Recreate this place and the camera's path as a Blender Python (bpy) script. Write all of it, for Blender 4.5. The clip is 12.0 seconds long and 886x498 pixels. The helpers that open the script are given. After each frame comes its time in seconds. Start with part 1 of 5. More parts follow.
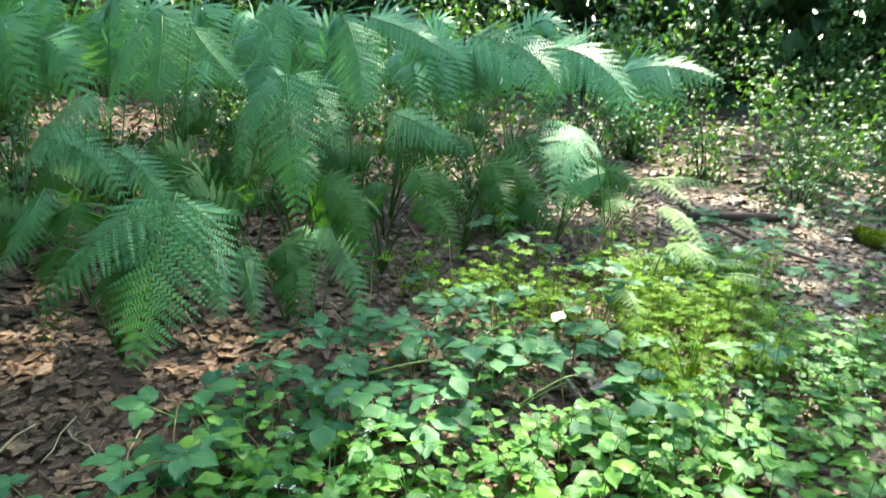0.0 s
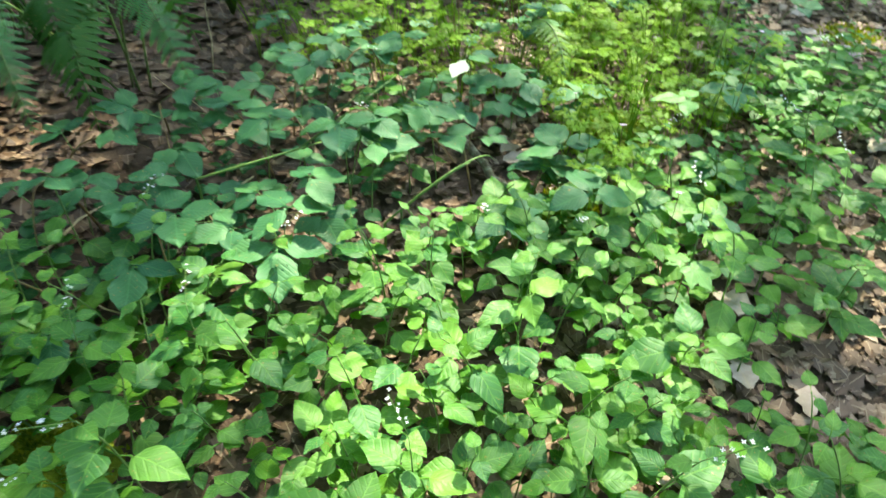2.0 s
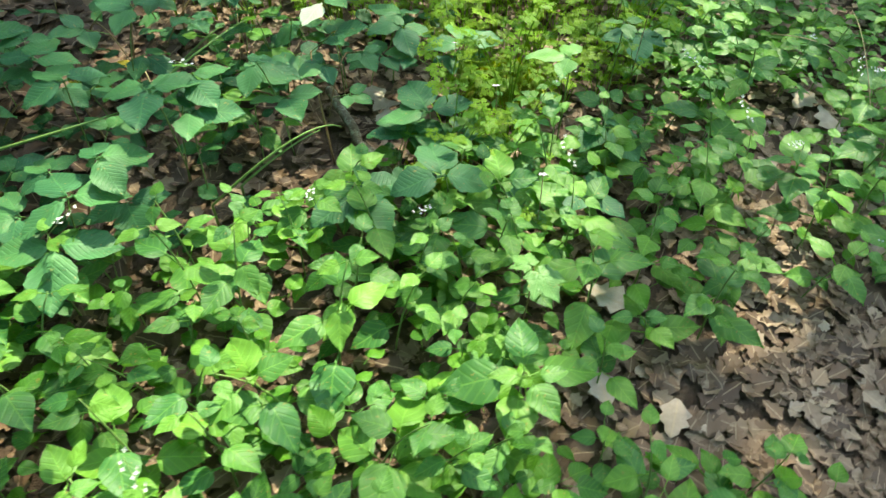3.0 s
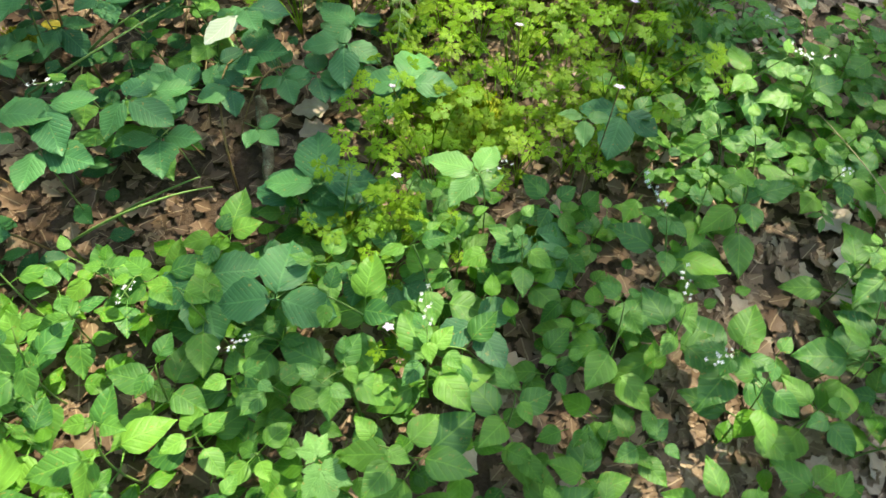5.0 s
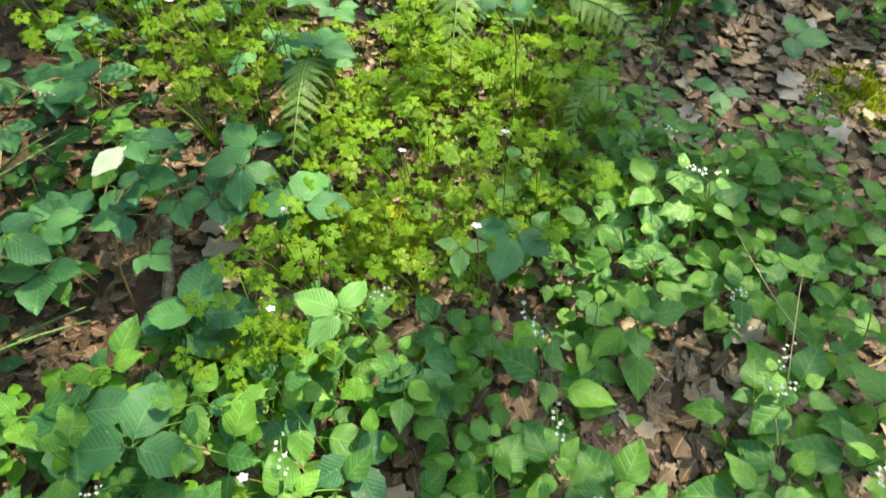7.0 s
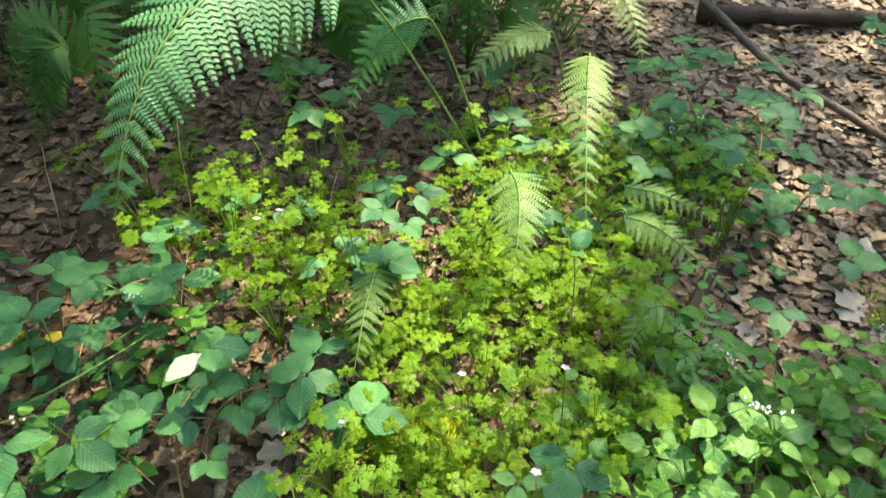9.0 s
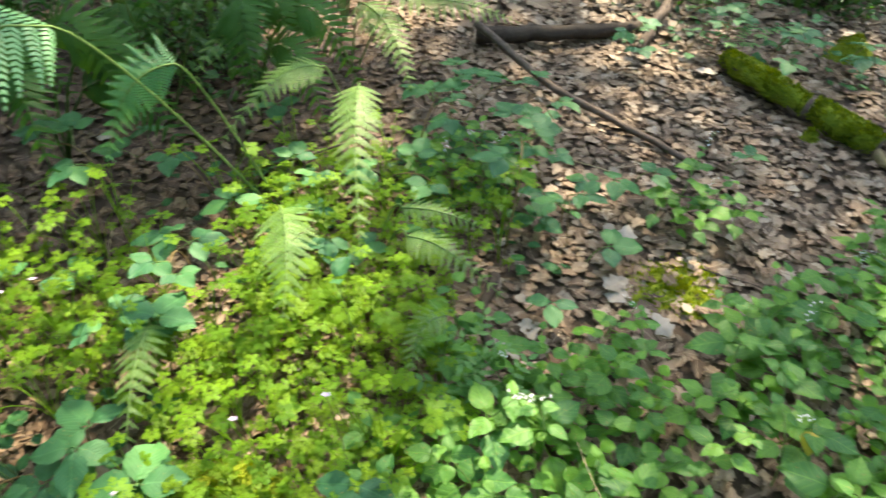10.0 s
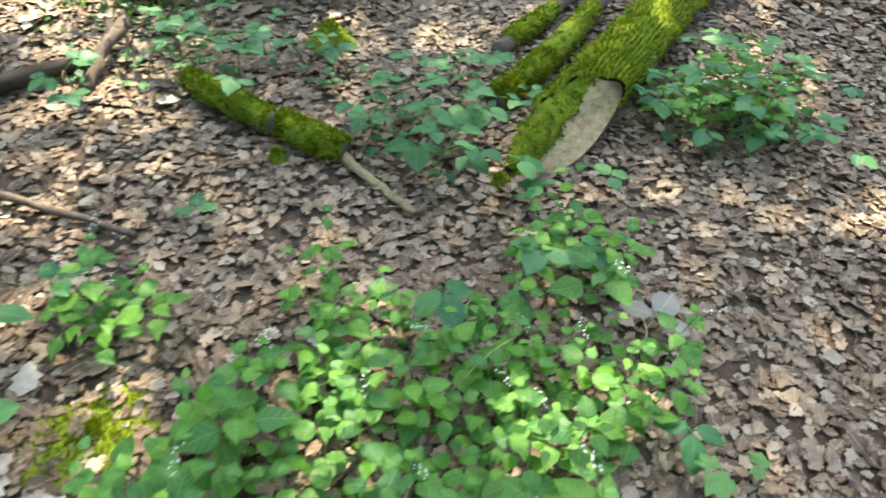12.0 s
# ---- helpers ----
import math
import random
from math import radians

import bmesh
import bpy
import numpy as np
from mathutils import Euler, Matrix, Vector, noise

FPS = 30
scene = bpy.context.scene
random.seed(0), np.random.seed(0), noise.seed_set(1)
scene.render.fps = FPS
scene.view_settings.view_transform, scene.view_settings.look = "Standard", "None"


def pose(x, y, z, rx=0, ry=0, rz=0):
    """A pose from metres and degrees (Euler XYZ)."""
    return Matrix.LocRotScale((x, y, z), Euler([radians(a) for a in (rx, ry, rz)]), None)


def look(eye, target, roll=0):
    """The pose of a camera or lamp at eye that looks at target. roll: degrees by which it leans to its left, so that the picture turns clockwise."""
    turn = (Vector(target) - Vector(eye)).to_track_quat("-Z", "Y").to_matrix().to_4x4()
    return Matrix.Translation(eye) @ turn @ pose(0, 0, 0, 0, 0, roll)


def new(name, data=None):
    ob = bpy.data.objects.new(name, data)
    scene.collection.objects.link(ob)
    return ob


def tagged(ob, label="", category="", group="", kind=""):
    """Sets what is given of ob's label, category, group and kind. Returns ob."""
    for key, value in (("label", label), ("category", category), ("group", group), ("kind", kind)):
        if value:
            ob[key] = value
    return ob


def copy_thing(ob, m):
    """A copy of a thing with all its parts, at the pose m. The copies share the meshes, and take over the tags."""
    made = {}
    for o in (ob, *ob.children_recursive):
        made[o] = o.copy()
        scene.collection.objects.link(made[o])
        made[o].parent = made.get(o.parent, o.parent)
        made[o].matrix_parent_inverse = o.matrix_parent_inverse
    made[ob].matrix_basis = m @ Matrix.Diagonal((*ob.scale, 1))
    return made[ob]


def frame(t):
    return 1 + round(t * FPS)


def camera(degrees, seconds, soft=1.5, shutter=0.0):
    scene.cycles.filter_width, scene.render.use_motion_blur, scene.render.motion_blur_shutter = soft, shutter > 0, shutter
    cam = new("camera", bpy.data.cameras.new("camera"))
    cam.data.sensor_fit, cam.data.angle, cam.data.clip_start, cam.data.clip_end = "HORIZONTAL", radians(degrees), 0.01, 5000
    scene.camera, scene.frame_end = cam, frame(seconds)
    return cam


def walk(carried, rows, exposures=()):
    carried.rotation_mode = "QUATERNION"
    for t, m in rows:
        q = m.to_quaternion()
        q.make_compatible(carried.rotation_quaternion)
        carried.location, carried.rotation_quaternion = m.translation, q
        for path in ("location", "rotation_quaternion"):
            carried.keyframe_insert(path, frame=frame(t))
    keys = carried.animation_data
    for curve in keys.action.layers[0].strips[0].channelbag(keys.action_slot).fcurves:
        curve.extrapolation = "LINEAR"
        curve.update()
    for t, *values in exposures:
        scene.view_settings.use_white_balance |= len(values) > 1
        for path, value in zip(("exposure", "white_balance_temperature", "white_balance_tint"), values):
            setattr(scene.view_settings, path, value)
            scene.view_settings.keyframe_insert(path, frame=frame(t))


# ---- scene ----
cam = camera(68.4, 12.0, 1.5, 0.3)
PATH = [
    (0, (-0.163, 0.058, 1.277), (-0.341, 2.329, 0.520), 2.6),
    (0.5, (-0.119, 0.246, 1.252), (-0.344, 2.410, 0.236), 1.4),
    (1, (-0.044, 0.378, 1.235), (-0.265, 2.438, 0.024), 0.3),
    (1.5, (-0.046, 0.506, 1.212), (-0.102, 2.458, -0.184), 2.2),
    (2, (-0.047, 0.667, 1.130), (0.086, 2.436, -0.486), 2.2),
    (2.5, (0.054, 0.794, 1.093), (0.298, 2.411, -0.665), 2.6),
    (2.7, (0.148, 0.835, 1.092), (0.386, 2.428, -0.688), 3.1),
    (4.3, (0.547, 1.268, 1.192), (0.448, 2.486, -0.874), 4.9),
    (4.5, (0.586, 1.331, 1.213), (0.484, 2.488, -0.887), 5.1),
    (5, (0.678, 1.442, 1.241), (0.551, 2.552, -0.883), 5.4),
    (5.5, (0.778, 1.506, 1.250), (0.577, 2.612, -0.869), 4.0),
    (6, (0.828, 1.531, 1.261), (0.623, 2.639, -0.858), 2.7),
    (6.5, (0.874, 1.576, 1.276), (0.706, 2.736, -0.817), 2.7),
    (7, (0.894, 1.620, 1.298), (0.679, 2.886, -0.730), 1.7),
    (7.5, (0.880, 1.648, 1.330), (0.554, 3.017, -0.614), 0.7),
    (7.7, (0.865, 1.654, 1.334), (0.492, 3.048, -0.583), 0.5),
    (9.3, (0.847, 1.710, 1.423), (0.367, 3.416, -0.194), -0.5),
    (9.5, (0.893, 1.715, 1.426), (0.527, 3.473, -0.168), 0.5),
    (10, (1.072, 1.716, 1.442), (1.062, 3.499, -0.164), 2.1),
    (10.5, (1.243, 1.718, 1.438), (1.584, 3.455, -0.185), 5.0),
    (11, (1.475, 1.775, 1.448), (2.150, 3.374, -0.208), 5.9),
    (11.5, (1.768, 1.946, 1.432), (2.586, 3.524, -0.181), 4.5),
    (12, (2.087, 2.066, 1.447), (2.987, 3.572, -0.190), 4.1),
]
walk(cam, [(t, look(e, g, r)) for t, e, g, r in PATH], [(0, 3.34, 6800, 1), (1.5, 3.25, 7000, -2), (2.5, 2.98, 7400, -6), (5.5, 2.66, 7800, 0), (7.5, 2.76, 7900, 1), (9.5, 2.95, 7900, 5), (10.5, 2.97, 7700, 3), (12, 3.3, 7500, 2)])

# ---- world, sun, exposure ----
SUN_AZ, SUN_EL = 28.0, 52.0          # degrees right of straight ahead (+y), and above the horizon
sun_way = Vector((math.sin(radians(SUN_AZ)) * math.cos(radians(SUN_EL)),
                  math.cos(radians(SUN_AZ)) * math.cos(radians(SUN_EL)), math.sin(radians(SUN_EL))))
world = bpy.data.worlds.new("sky")
scene.world = world
world.use_nodes = True
wn = world.node_tree.nodes
sky = wn.new("ShaderNodeTexSky")
sky.sky_type, sky.sun_disc = "NISHITA", False
sky.sun_elevation, sky.sun_rotation = radians(SUN_EL), radians(SUN_AZ)
wn["Background"].inputs["Strength"].default_value = 0.15
world.node_tree.links.new(sky.outputs["Color"], wn["Background"].inputs["Color"])
sun = new("sun", bpy.data.lights.new("sun", "SUN"))
sun.data.energy, sun.data.angle, sun.data.color = 2.1, radians(0.55), (1.0, 0.94, 0.84)
sun.matrix_world = look(sun_way * 30, (0, 0, 0))


# ---- materials ----
def node(nt, kind, **values):
    n = nt.nodes.new(kind)
    for k, v in values.items():
        n.inputs[k.replace("_", " ")].default_value = v
    return n


def ramp(nt, fac, stops):
    n = nt.nodes.new("ShaderNodeValToRGB")
    n.color_ramp.elements[0].position, n.color_ramp.elements[0].color = stops[0][0], (*stops[0][1], 1)
    n.color_ramp.elements[1].position, n.color_ramp.elements[1].color = stops[-1][0], (*stops[-1][1], 1)
    for p, c in stops[1:-1]:
        n.color_ramp.elements.new(p).color = (*c, 1)
    nt.links.new(fac, n.inputs["Fac"])
    return n.outputs["Color"]


def maths(nt, op, a, b=None):
    n = nt.nodes.new("ShaderNodeMath")
    n.operation = op
    for i, v in enumerate((a, b)):
        if v is None:
            continue
        if isinstance(v, (int, float)):
            n.inputs[i].default_value = v
        else:
            nt.links.new(v, n.inputs[i])
    return n.outputs[0]


def mixed(nt, fac, a, b, blend="MIX"):
    n = nt.nodes.new("ShaderNodeMix")
    n.data_type, n.blend_type = "RGBA", blend
    for sock, v in ((n.inputs[0], fac), (n.inputs[6], a), (n.inputs[7], b)):
        if isinstance(v, (int, float)):
            sock.default_value = v
        elif isinstance(v, tuple):
            sock.default_value = (*v, 1)
        else:
            nt.links.new(v, sock)
    return n.outputs[2]


def noise_fac(nt, scale, detail=3.0, coords=None, rough=0.6):
    n = node(nt, "ShaderNodeTexNoise", Scale=scale, Detail=detail, Roughness=rough)
    if coords is not None:
        nt.links.new(coords, n.inputs["Vector"])
    return n.outputs["Fac"]


def place_coords(nt):
    return nt.nodes.new("ShaderNodeNewGeometry").outputs["Position"]


def leaf_material(name, dark, light, island=False, veins=7.0, rough=0.42, thin=0.38, glow=(1.3, 1.35, 0.45), blemish=(0.30, 0.22, 0.06), spots=0.62, gloss=0.26):
    """A living leaf: vein relief, hue varied leaf by leaf, small blemishes, light through the blade."""
    m = bpy.data.materials.new(name)
    m.use_nodes = True
    nt = m.node_tree
    bsdf = nt.nodes["Principled BSDF"]
    if island:
        rnd = nt.nodes.new("ShaderNodeNewGeometry").outputs["Random Per Island"]
    else:
        rnd = nt.nodes.new("ShaderNodeObjectInfo").outputs["Random"]
    uv = nt.nodes.new("ShaderNodeUVMap").outputs["UV"]
    sep = nt.nodes.new("ShaderNodeSeparateXYZ")
    nt.links.new(uv, sep.inputs[0])
    off = maths(nt, "ABSOLUTE", maths(nt, "SUBTRACT", sep.outputs[0], 0.5))
    phase = maths(nt, "MULTIPLY", maths(nt, "SUBTRACT", sep.outputs[1], maths(nt, "MULTIPLY", off, 0.75)), veins * 2 * math.pi)
    side = maths(nt, "POWER", maths(nt, "ABSOLUTE", maths(nt, "COSINE", maths(nt, "MULTIPLY", phase, 0.5))), 14.0)
    mid = maths(nt, "LESS_THAN", off, 0.02)
    vein = maths(nt, "MAXIMUM", maths(nt, "MULTIPLY", side, 0.55), mid)
    pos = place_coords(nt)
    blotch = noise_fac(nt, 34.0, 4.0, pos)
    base = ramp(nt, rnd, [(0.0, dark), (0.55, tuple((a + b) / 2 for a, b in zip(dark, light))), (1.0, light)])
    base = mixed(nt, maths(nt, "MULTIPLY", blotch, 0.5), base, tuple(c * 0.62 for c in dark))
    base = mixed(nt, maths(nt, "MULTIPLY", vein, 0.2), base, tuple(min(1, c * 1.7 + 0.02) for c in light))
    hole = noise_fac(nt, 140.0, 2.0, pos)
    base = mixed(nt, maths(nt, "MULTIPLY", maths(nt, "GREATER_THAN", hole, spots + 0.06), 0.6), base, blemish)
    nt.links.new(base, bsdf.inputs["Base Color"])
    nt.links.new(maths(nt, "ADD", maths(nt, "MULTIPLY", noise_fac(nt, 55.0, 3.0, pos), 0.25), rough - 0.1), bsdf.inputs["Roughness"])
    bsdf.inputs["Specular IOR Level"].default_value = gloss
    bump = node(nt, "ShaderNodeBump", Strength=0.6, Distance=0.0014)
    relief = maths(nt, "ADD", maths(nt, "MULTIPLY", vein, -1.0), maths(nt, "MULTIPLY", noise_fac(nt, 260.0, 3.0, pos), 0.7))
    nt.links.new(relief, bump.inputs["Height"])
    nt.links.new(bump.outputs[0], bsdf.inputs["Normal"])
    tr = nt.nodes.new("ShaderNodeBsdfTranslucent")
    nt.links.new(mixed(nt, 1.0, base, glow, "MULTIPLY"), tr.inputs["Color"])
    mix = node(nt, "ShaderNodeMixShader", Fac=thin)
    nt.links.new(bsdf.outputs[0], mix.inputs[1])
    nt.links.new(tr.outputs[0], mix.inputs[2])
    nt.links.new(mix.outputs[0], nt.nodes["Material Output"].inputs["Surface"])
    return m


def litter_material(name, stops, island):
    """A dead leaf: tan to dark brown, leaf by leaf, with veins and rot."""
    m = bpy.data.materials.new(name)
    m.use_nodes = True
    nt = m.node_tree
    bsdf = nt.nodes["Principled BSDF"]
    if island:
        rnd = nt.nodes.new("ShaderNodeNewGeometry").outputs["Random Per Island"]
    else:
        rnd = nt.nodes.new("ShaderNodeObjectInfo").outputs["Random"]
    pos = place_coords(nt)
    base = ramp(nt, rnd, stops)
    uv = nt.nodes.new("ShaderNodeUVMap").outputs["UV"]
    sep = nt.nodes.new("ShaderNodeSeparateXYZ")
    nt.links.new(uv, sep.inputs[0])
    off = maths(nt, "ABSOLUTE", maths(nt, "SUBTRACT", sep.outputs[0], 0.5))
    mid = maths(nt, "LESS_THAN", off, 0.03)
    base = mixed(nt, maths(nt, "MULTIPLY", noise_fac(nt, 60.0, 5.0, pos), 0.6), base, (0.085, 0.046, 0.026))
    base = mixed(nt, maths(nt, "MULTIPLY", noise_fac(nt, 9.0, 2.0, pos), 0.3), base, (0.11, 0.07, 0.045))
    base = mixed(nt, maths(nt, "MULTIPLY", mid, 0.4), base, (0.42, 0.32, 0.2))
    nt.links.new(base, bsdf.inputs["Base Color"])
    bsdf.inputs["Roughness"].default_value = 0.62
    bsdf.inputs["Specular IOR Level"].default_value = 0.35
    bump = node(nt, "ShaderNodeBump", Strength=0.6, Distance=0.002)
    nt.links.new(noise_fac(nt, 170.0, 4.0, pos), bump.inputs["Height"])
    nt.links.new(bump.outputs[0], bsdf.inputs["Normal"])
    return m


def rough_material(name, stops, scale=20.0, rough=0.85, bump_scale=120.0, bump_depth=0.004, detail=6.0, stretch=(1, 1, 1), local=False):
    """Soil, bark, moss: two scales of noise for colour, relief from a finer one."""
    m = bpy.data.materials.new(name)
    m.use_nodes = True
    nt = m.node_tree
    bsdf = nt.nodes["Principled BSDF"]
    src = nt.nodes.new("ShaderNodeTexCoord").outputs["Object"] if local else place_coords(nt)
    mp = nt.nodes.new("ShaderNodeMapping")
    mp.inputs["Scale"].default_value = stretch
    nt.links.new(src, mp.inputs["Vector"])
    pos = mp.outputs[0]
    a = noise_fac(nt, scale, detail, pos)
    b = noise_fac(nt, scale * 7, 3.0, pos)
    fac = maths(nt, "ADD", maths(nt, "MULTIPLY", a, 0.65), maths(nt, "MULTIPLY", b, 0.35))
    nt.links.new(ramp(nt, fac, stops), bsdf.inputs["Base Color"])
    bsdf.inputs["Roughness"].default_value = rough
    bsdf.inputs["Specular IOR Level"].default_value = 0.25
    bump = node(nt, "ShaderNodeBump", Strength=0.9, Distance=bump_depth)
    nt.links.new(noise_fac(nt, bump_scale, 5.0, pos), bump.inputs["Height"])
    nt.links.new(bump.outputs[0], bsdf.inputs["Normal"])
    return m


NIGHTSHADE = leaf_material("nightshade leaf", (0.05, 0.175, 0.045), (0.18, 0.38, 0.05), veins=5, rough=0.44, gloss=0.3)
BRAMBLE = leaf_material("bramble leaf", (0.034, 0.135, 0.055), (0.09, 0.25, 0.07), veins=9, rough=0.5, thin=0.24, gloss=0.34)
BRAMBLE_PALE = leaf_material("young bramble leaf", (0.10, 0.25, 0.07), (0.17, 0.34, 0.10), veins=10, rough=0.38, thin=0.3)
PALE = leaf_material("pale underside of a leaf", (0.42, 0.50, 0.36), (0.50, 0.56, 0.42), veins=8, thin=0.2, spots=0.8)
ROBERT = leaf_material("herb leaf", (0.12, 0.27, 0.018), (0.27, 0.47, 0.03), veins=3, thin=0.5, glow=(1.3, 1.25, 0.3))
FERN = leaf_material("fern pinna", (0.115, 0.33, 0.13), (0.21, 0.46, 0.19), veins=14, rough=0.34, thin=0.32, gloss=0.5, glow=(1.1, 1.3, 0.5))
# darker copy of the pinna: the hollow's shade is put into its colour
FERN_SHADE = leaf_material("shaded fern pinna", (0.05, 0.155, 0.03), (0.11, 0.26, 0.05), veins=14, rough=0.42, thin=0.4, gloss=0.35)
# light green pinna, raised further so that its colour carries sunlight
FERN_LIT = leaf_material("light green fern pinna with sun in its colour", (0.18, 0.34, 0.08), (0.32, 0.49, 0.15), veins=14, rough=0.36, thin=0.42, gloss=0.5)
THICKET = leaf_material("thicket leaf", (0.03, 0.10, 0.025), (0.13, 0.27, 0.06), island=True, thin=0.35, gloss=0.5)
# distant shade is put into this near-black green, with hardly any light through
WOODS = leaf_material("shaded far wood leaf", (0.015, 0.05, 0.012), (0.05, 0.11, 0.025), island=True, thin=0.06)
CANOPY = leaf_material("canopy leaf", (0.03, 0.10, 0.02), (0.08, 0.2, 0.04), island=True, thin=0.3)
DRIED = litter_material("dried grey leaf", [(0, (0.26, 0.25, 0.21)), (1, (0.32, 0.30, 0.25))], False)
TAN = [(0.0, (0.08, 0.045, 0.026)), (0.3, (0.175, 0.108, 0.062)), (0.6, (0.27, 0.18, 0.11)), (0.85, (0.38, 0.275, 0.185)), (1.0, (0.52, 0.41, 0.30))]
LITTER = litter_material("fallen leaf", TAN, False)
LITTER_BED = litter_material("bed of fallen leaves", TAN, True)
# browner copy of the litter: shade under the herbs is put into its colour
SHADE_BED = litter_material("litter darkened for shade under herbs", [(0.0, (0.045, 0.025, 0.014)), (0.4, (0.11, 0.064, 0.035)), (0.8, (0.20, 0.125, 0.07)), (1.0, (0.36, 0.26, 0.165))], True)
# rusty bracken litter, darkened beyond its own brown to carry the hollow's shade
DARKENED_BED = litter_material("rusty bracken litter darkened for shade", [(0.0, (0.03, 0.016, 0.009)), (0.4, (0.075, 0.04, 0.02)), (0.8, (0.15, 0.085, 0.042)), (1.0, (0.30, 0.20, 0.11))], True)
SOIL = rough_material("forest soil", [(0.25, (0.03, 0.018, 0.012)), (0.5, (0.07, 0.046, 0.03)), (0.75, (0.14, 0.10, 0.066))], 12.0, 0.9, 160.0, 0.006)
STEM = rough_material("green stem", [(0.3, (0.10, 0.20, 0.05)), (0.7, (0.20, 0.30, 0.08))], 40.0, 0.5, 300.0, 0.0005)
RED_STEM = rough_material("reddish stem", [(0.3, (0.16, 0.07, 0.04)), (0.7, (0.24, 0.20, 0.07))], 40.0, 0.5, 300.0, 0.0005)
STRAW = rough_material("dry straw", [(0.3, (0.34, 0.26, 0.13)), (0.7, (0.52, 0.43, 0.25))], 40.0, 0.6, 300.0, 0.0005)
BARK = rough_material("dead bark", [(0.25, (0.05, 0.036, 0.026)), (0.55, (0.14, 0.10, 0.075)), (0.8, (0.26, 0.21, 0.16))], 18.0, 0.9, 90.0, 0.006)
DARK_BARK = rough_material("damp dark bark", [(0.25, (0.02, 0.014, 0.01)), (0.6, (0.07, 0.05, 0.035)), (0.85, (0.13, 0.10, 0.07))], 14.0, 0.85, 90.0, 0.006)
MOSS = rough_material("moss", [(0.28, (0.05, 0.09, 0.008)), (0.5, (0.17, 0.22, 0.014)), (0.72, (0.34, 0.36, 0.03))], 16.0, 0.95, 330.0, 0.008)
WOOD = rough_material("weathered end grain", [(0.3, (0.15, 0.09, 0.04)), (0.5, (0.36, 0.26, 0.13)), (0.75, (0.52, 0.41, 0.25))], 26.0, 0.8, 60.0, 0.008, stretch=(1.2, 1.2, 1.6))
LICHEN = rough_material("bark with grey-green lichen", [(0.36, (0.09, 0.065, 0.045)), (0.5, (0.17, 0.14, 0.09)), (0.6, (0.34, 0.37, 0.26))], 45.0, 0.95, 400.0, 0.002)


def plain(name, colour, rough=0.5, thin=0.3):
    m = bpy.data.materials.new(name)
    m.use_nodes = True
    nt = m.node_tree
    b = nt.nodes["Principled BSDF"]
    col = mixed(nt, maths(nt, "MULTIPLY", noise_fac(nt, 220.0, 3.0, place_coords(nt)), 0.5), colour, tuple(c * 0.75 for c in colour))
    nt.links.new(col, b.inputs["Base Color"])
    b.inputs["Roughness"].default_value = rough
    tr = nt.nodes.new("ShaderNodeBsdfTranslucent")
    nt.links.new(col, tr.inputs["Color"])
    mix = node(nt, "ShaderNodeMixShader", Fac=thin)
    nt.links.new(b.outputs[0], mix.inputs[1])
    nt.links.new(tr.outputs[0], mix.inputs[2])
    nt.links.new(mix.outputs[0], nt.nodes["Material Output"].inputs["Surface"])
    return m


WHITE_PETAL = plain("white petal", (0.82, 0.82, 0.80))
PINK_PETAL = plain("lilac-pink petal", (0.72, 0.56, 0.78))
YELLOW_LEAF = plain("yellowed leaf", (0.62, 0.48, 0.04))


# ---- mesh helpers ----
class Geo:
    """Gathers vertices, faces and one uv a vertex."""

    def __init__(self):
        self.v, self.f, self.uv = [], [], []

    def add(self, v, f, uv=None, m=None):
        k = len(self.v)
        self.v += [tuple(m @ Vector(p)) for p in v] if m is not None else [tuple(p) for p in v]
        self.f += [tuple(i + k for i in q) for q in f]
        self.uv += uv if uv else [(0.3, 0.37)] * len(v)
        return self

    def mesh(self, name, mat, smooth=True):
        return build_mesh(name, self.v, self.f, self.uv, mat, smooth)


def build_mesh(name, v, f, uv, mat, smooth=True):
    me = bpy.data.meshes.new(name)
    me.from_pydata(v, [], f)
    lay = me.uv_layers.new(name="UVMap")
    idx = np.empty(len(me.loops), dtype=np.int32)
    me.loops.foreach_get("vertex_index", idx)
    lay.data.foreach_set("uv", np.asarray(uv, dtype=np.float32)[idx].ravel())
    if smooth:
        me.polygons.foreach_set("use_smooth", np.ones(len(me.polygons), dtype=bool))
    me.materials.append(mat)
    me.update()
    return me


def part(name, me, parent, m=None, label=""):
    ob = new(name, me)
    ob.parent = parent
    if m is not None:
        ob.matrix_basis = m
    if label:
        ob["label"] = label
    return ob


def thing(name, m, label, category, group="", kind="", data=None):
    ob = new(name, data)
    if data is None:
        ob.empty_display_size = 0.02
    ob.matrix_basis = m
    return tagged(ob, label, category, group, kind)


def tube(points, radii, sides=6, twist=0.0):
    pts = [Vector(p) for p in points]
    v, f, uv = [], [], []
    side = Vector((1, 0.13, 0.07))
    for i, p in enumerate(pts):
        t = (pts[min(i + 1, len(pts) - 1)] - pts[max(i - 1, 0)]).normalized()
        side = (side - t * side.dot(t)).normalized()
        other = t.cross(side)
        for k in range(sides):
            a = 2 * math.pi * k / sides + twist
            v.append(p + (side * math.cos(a) + other * math.sin(a)) * radii[i])
            uv.append((0.3, i / len(pts)))
    for i in range(len(pts) - 1):
        for k in range(sides):
            a, b = i * sides + k, i * sides + (k + 1) % sides
            f.append((a, b, b + sides, a + sides))
    f.append(tuple(range(sides))[::-1])
    f.append(tuple(range(len(v) - sides, len(v))))
    return v, f, uv


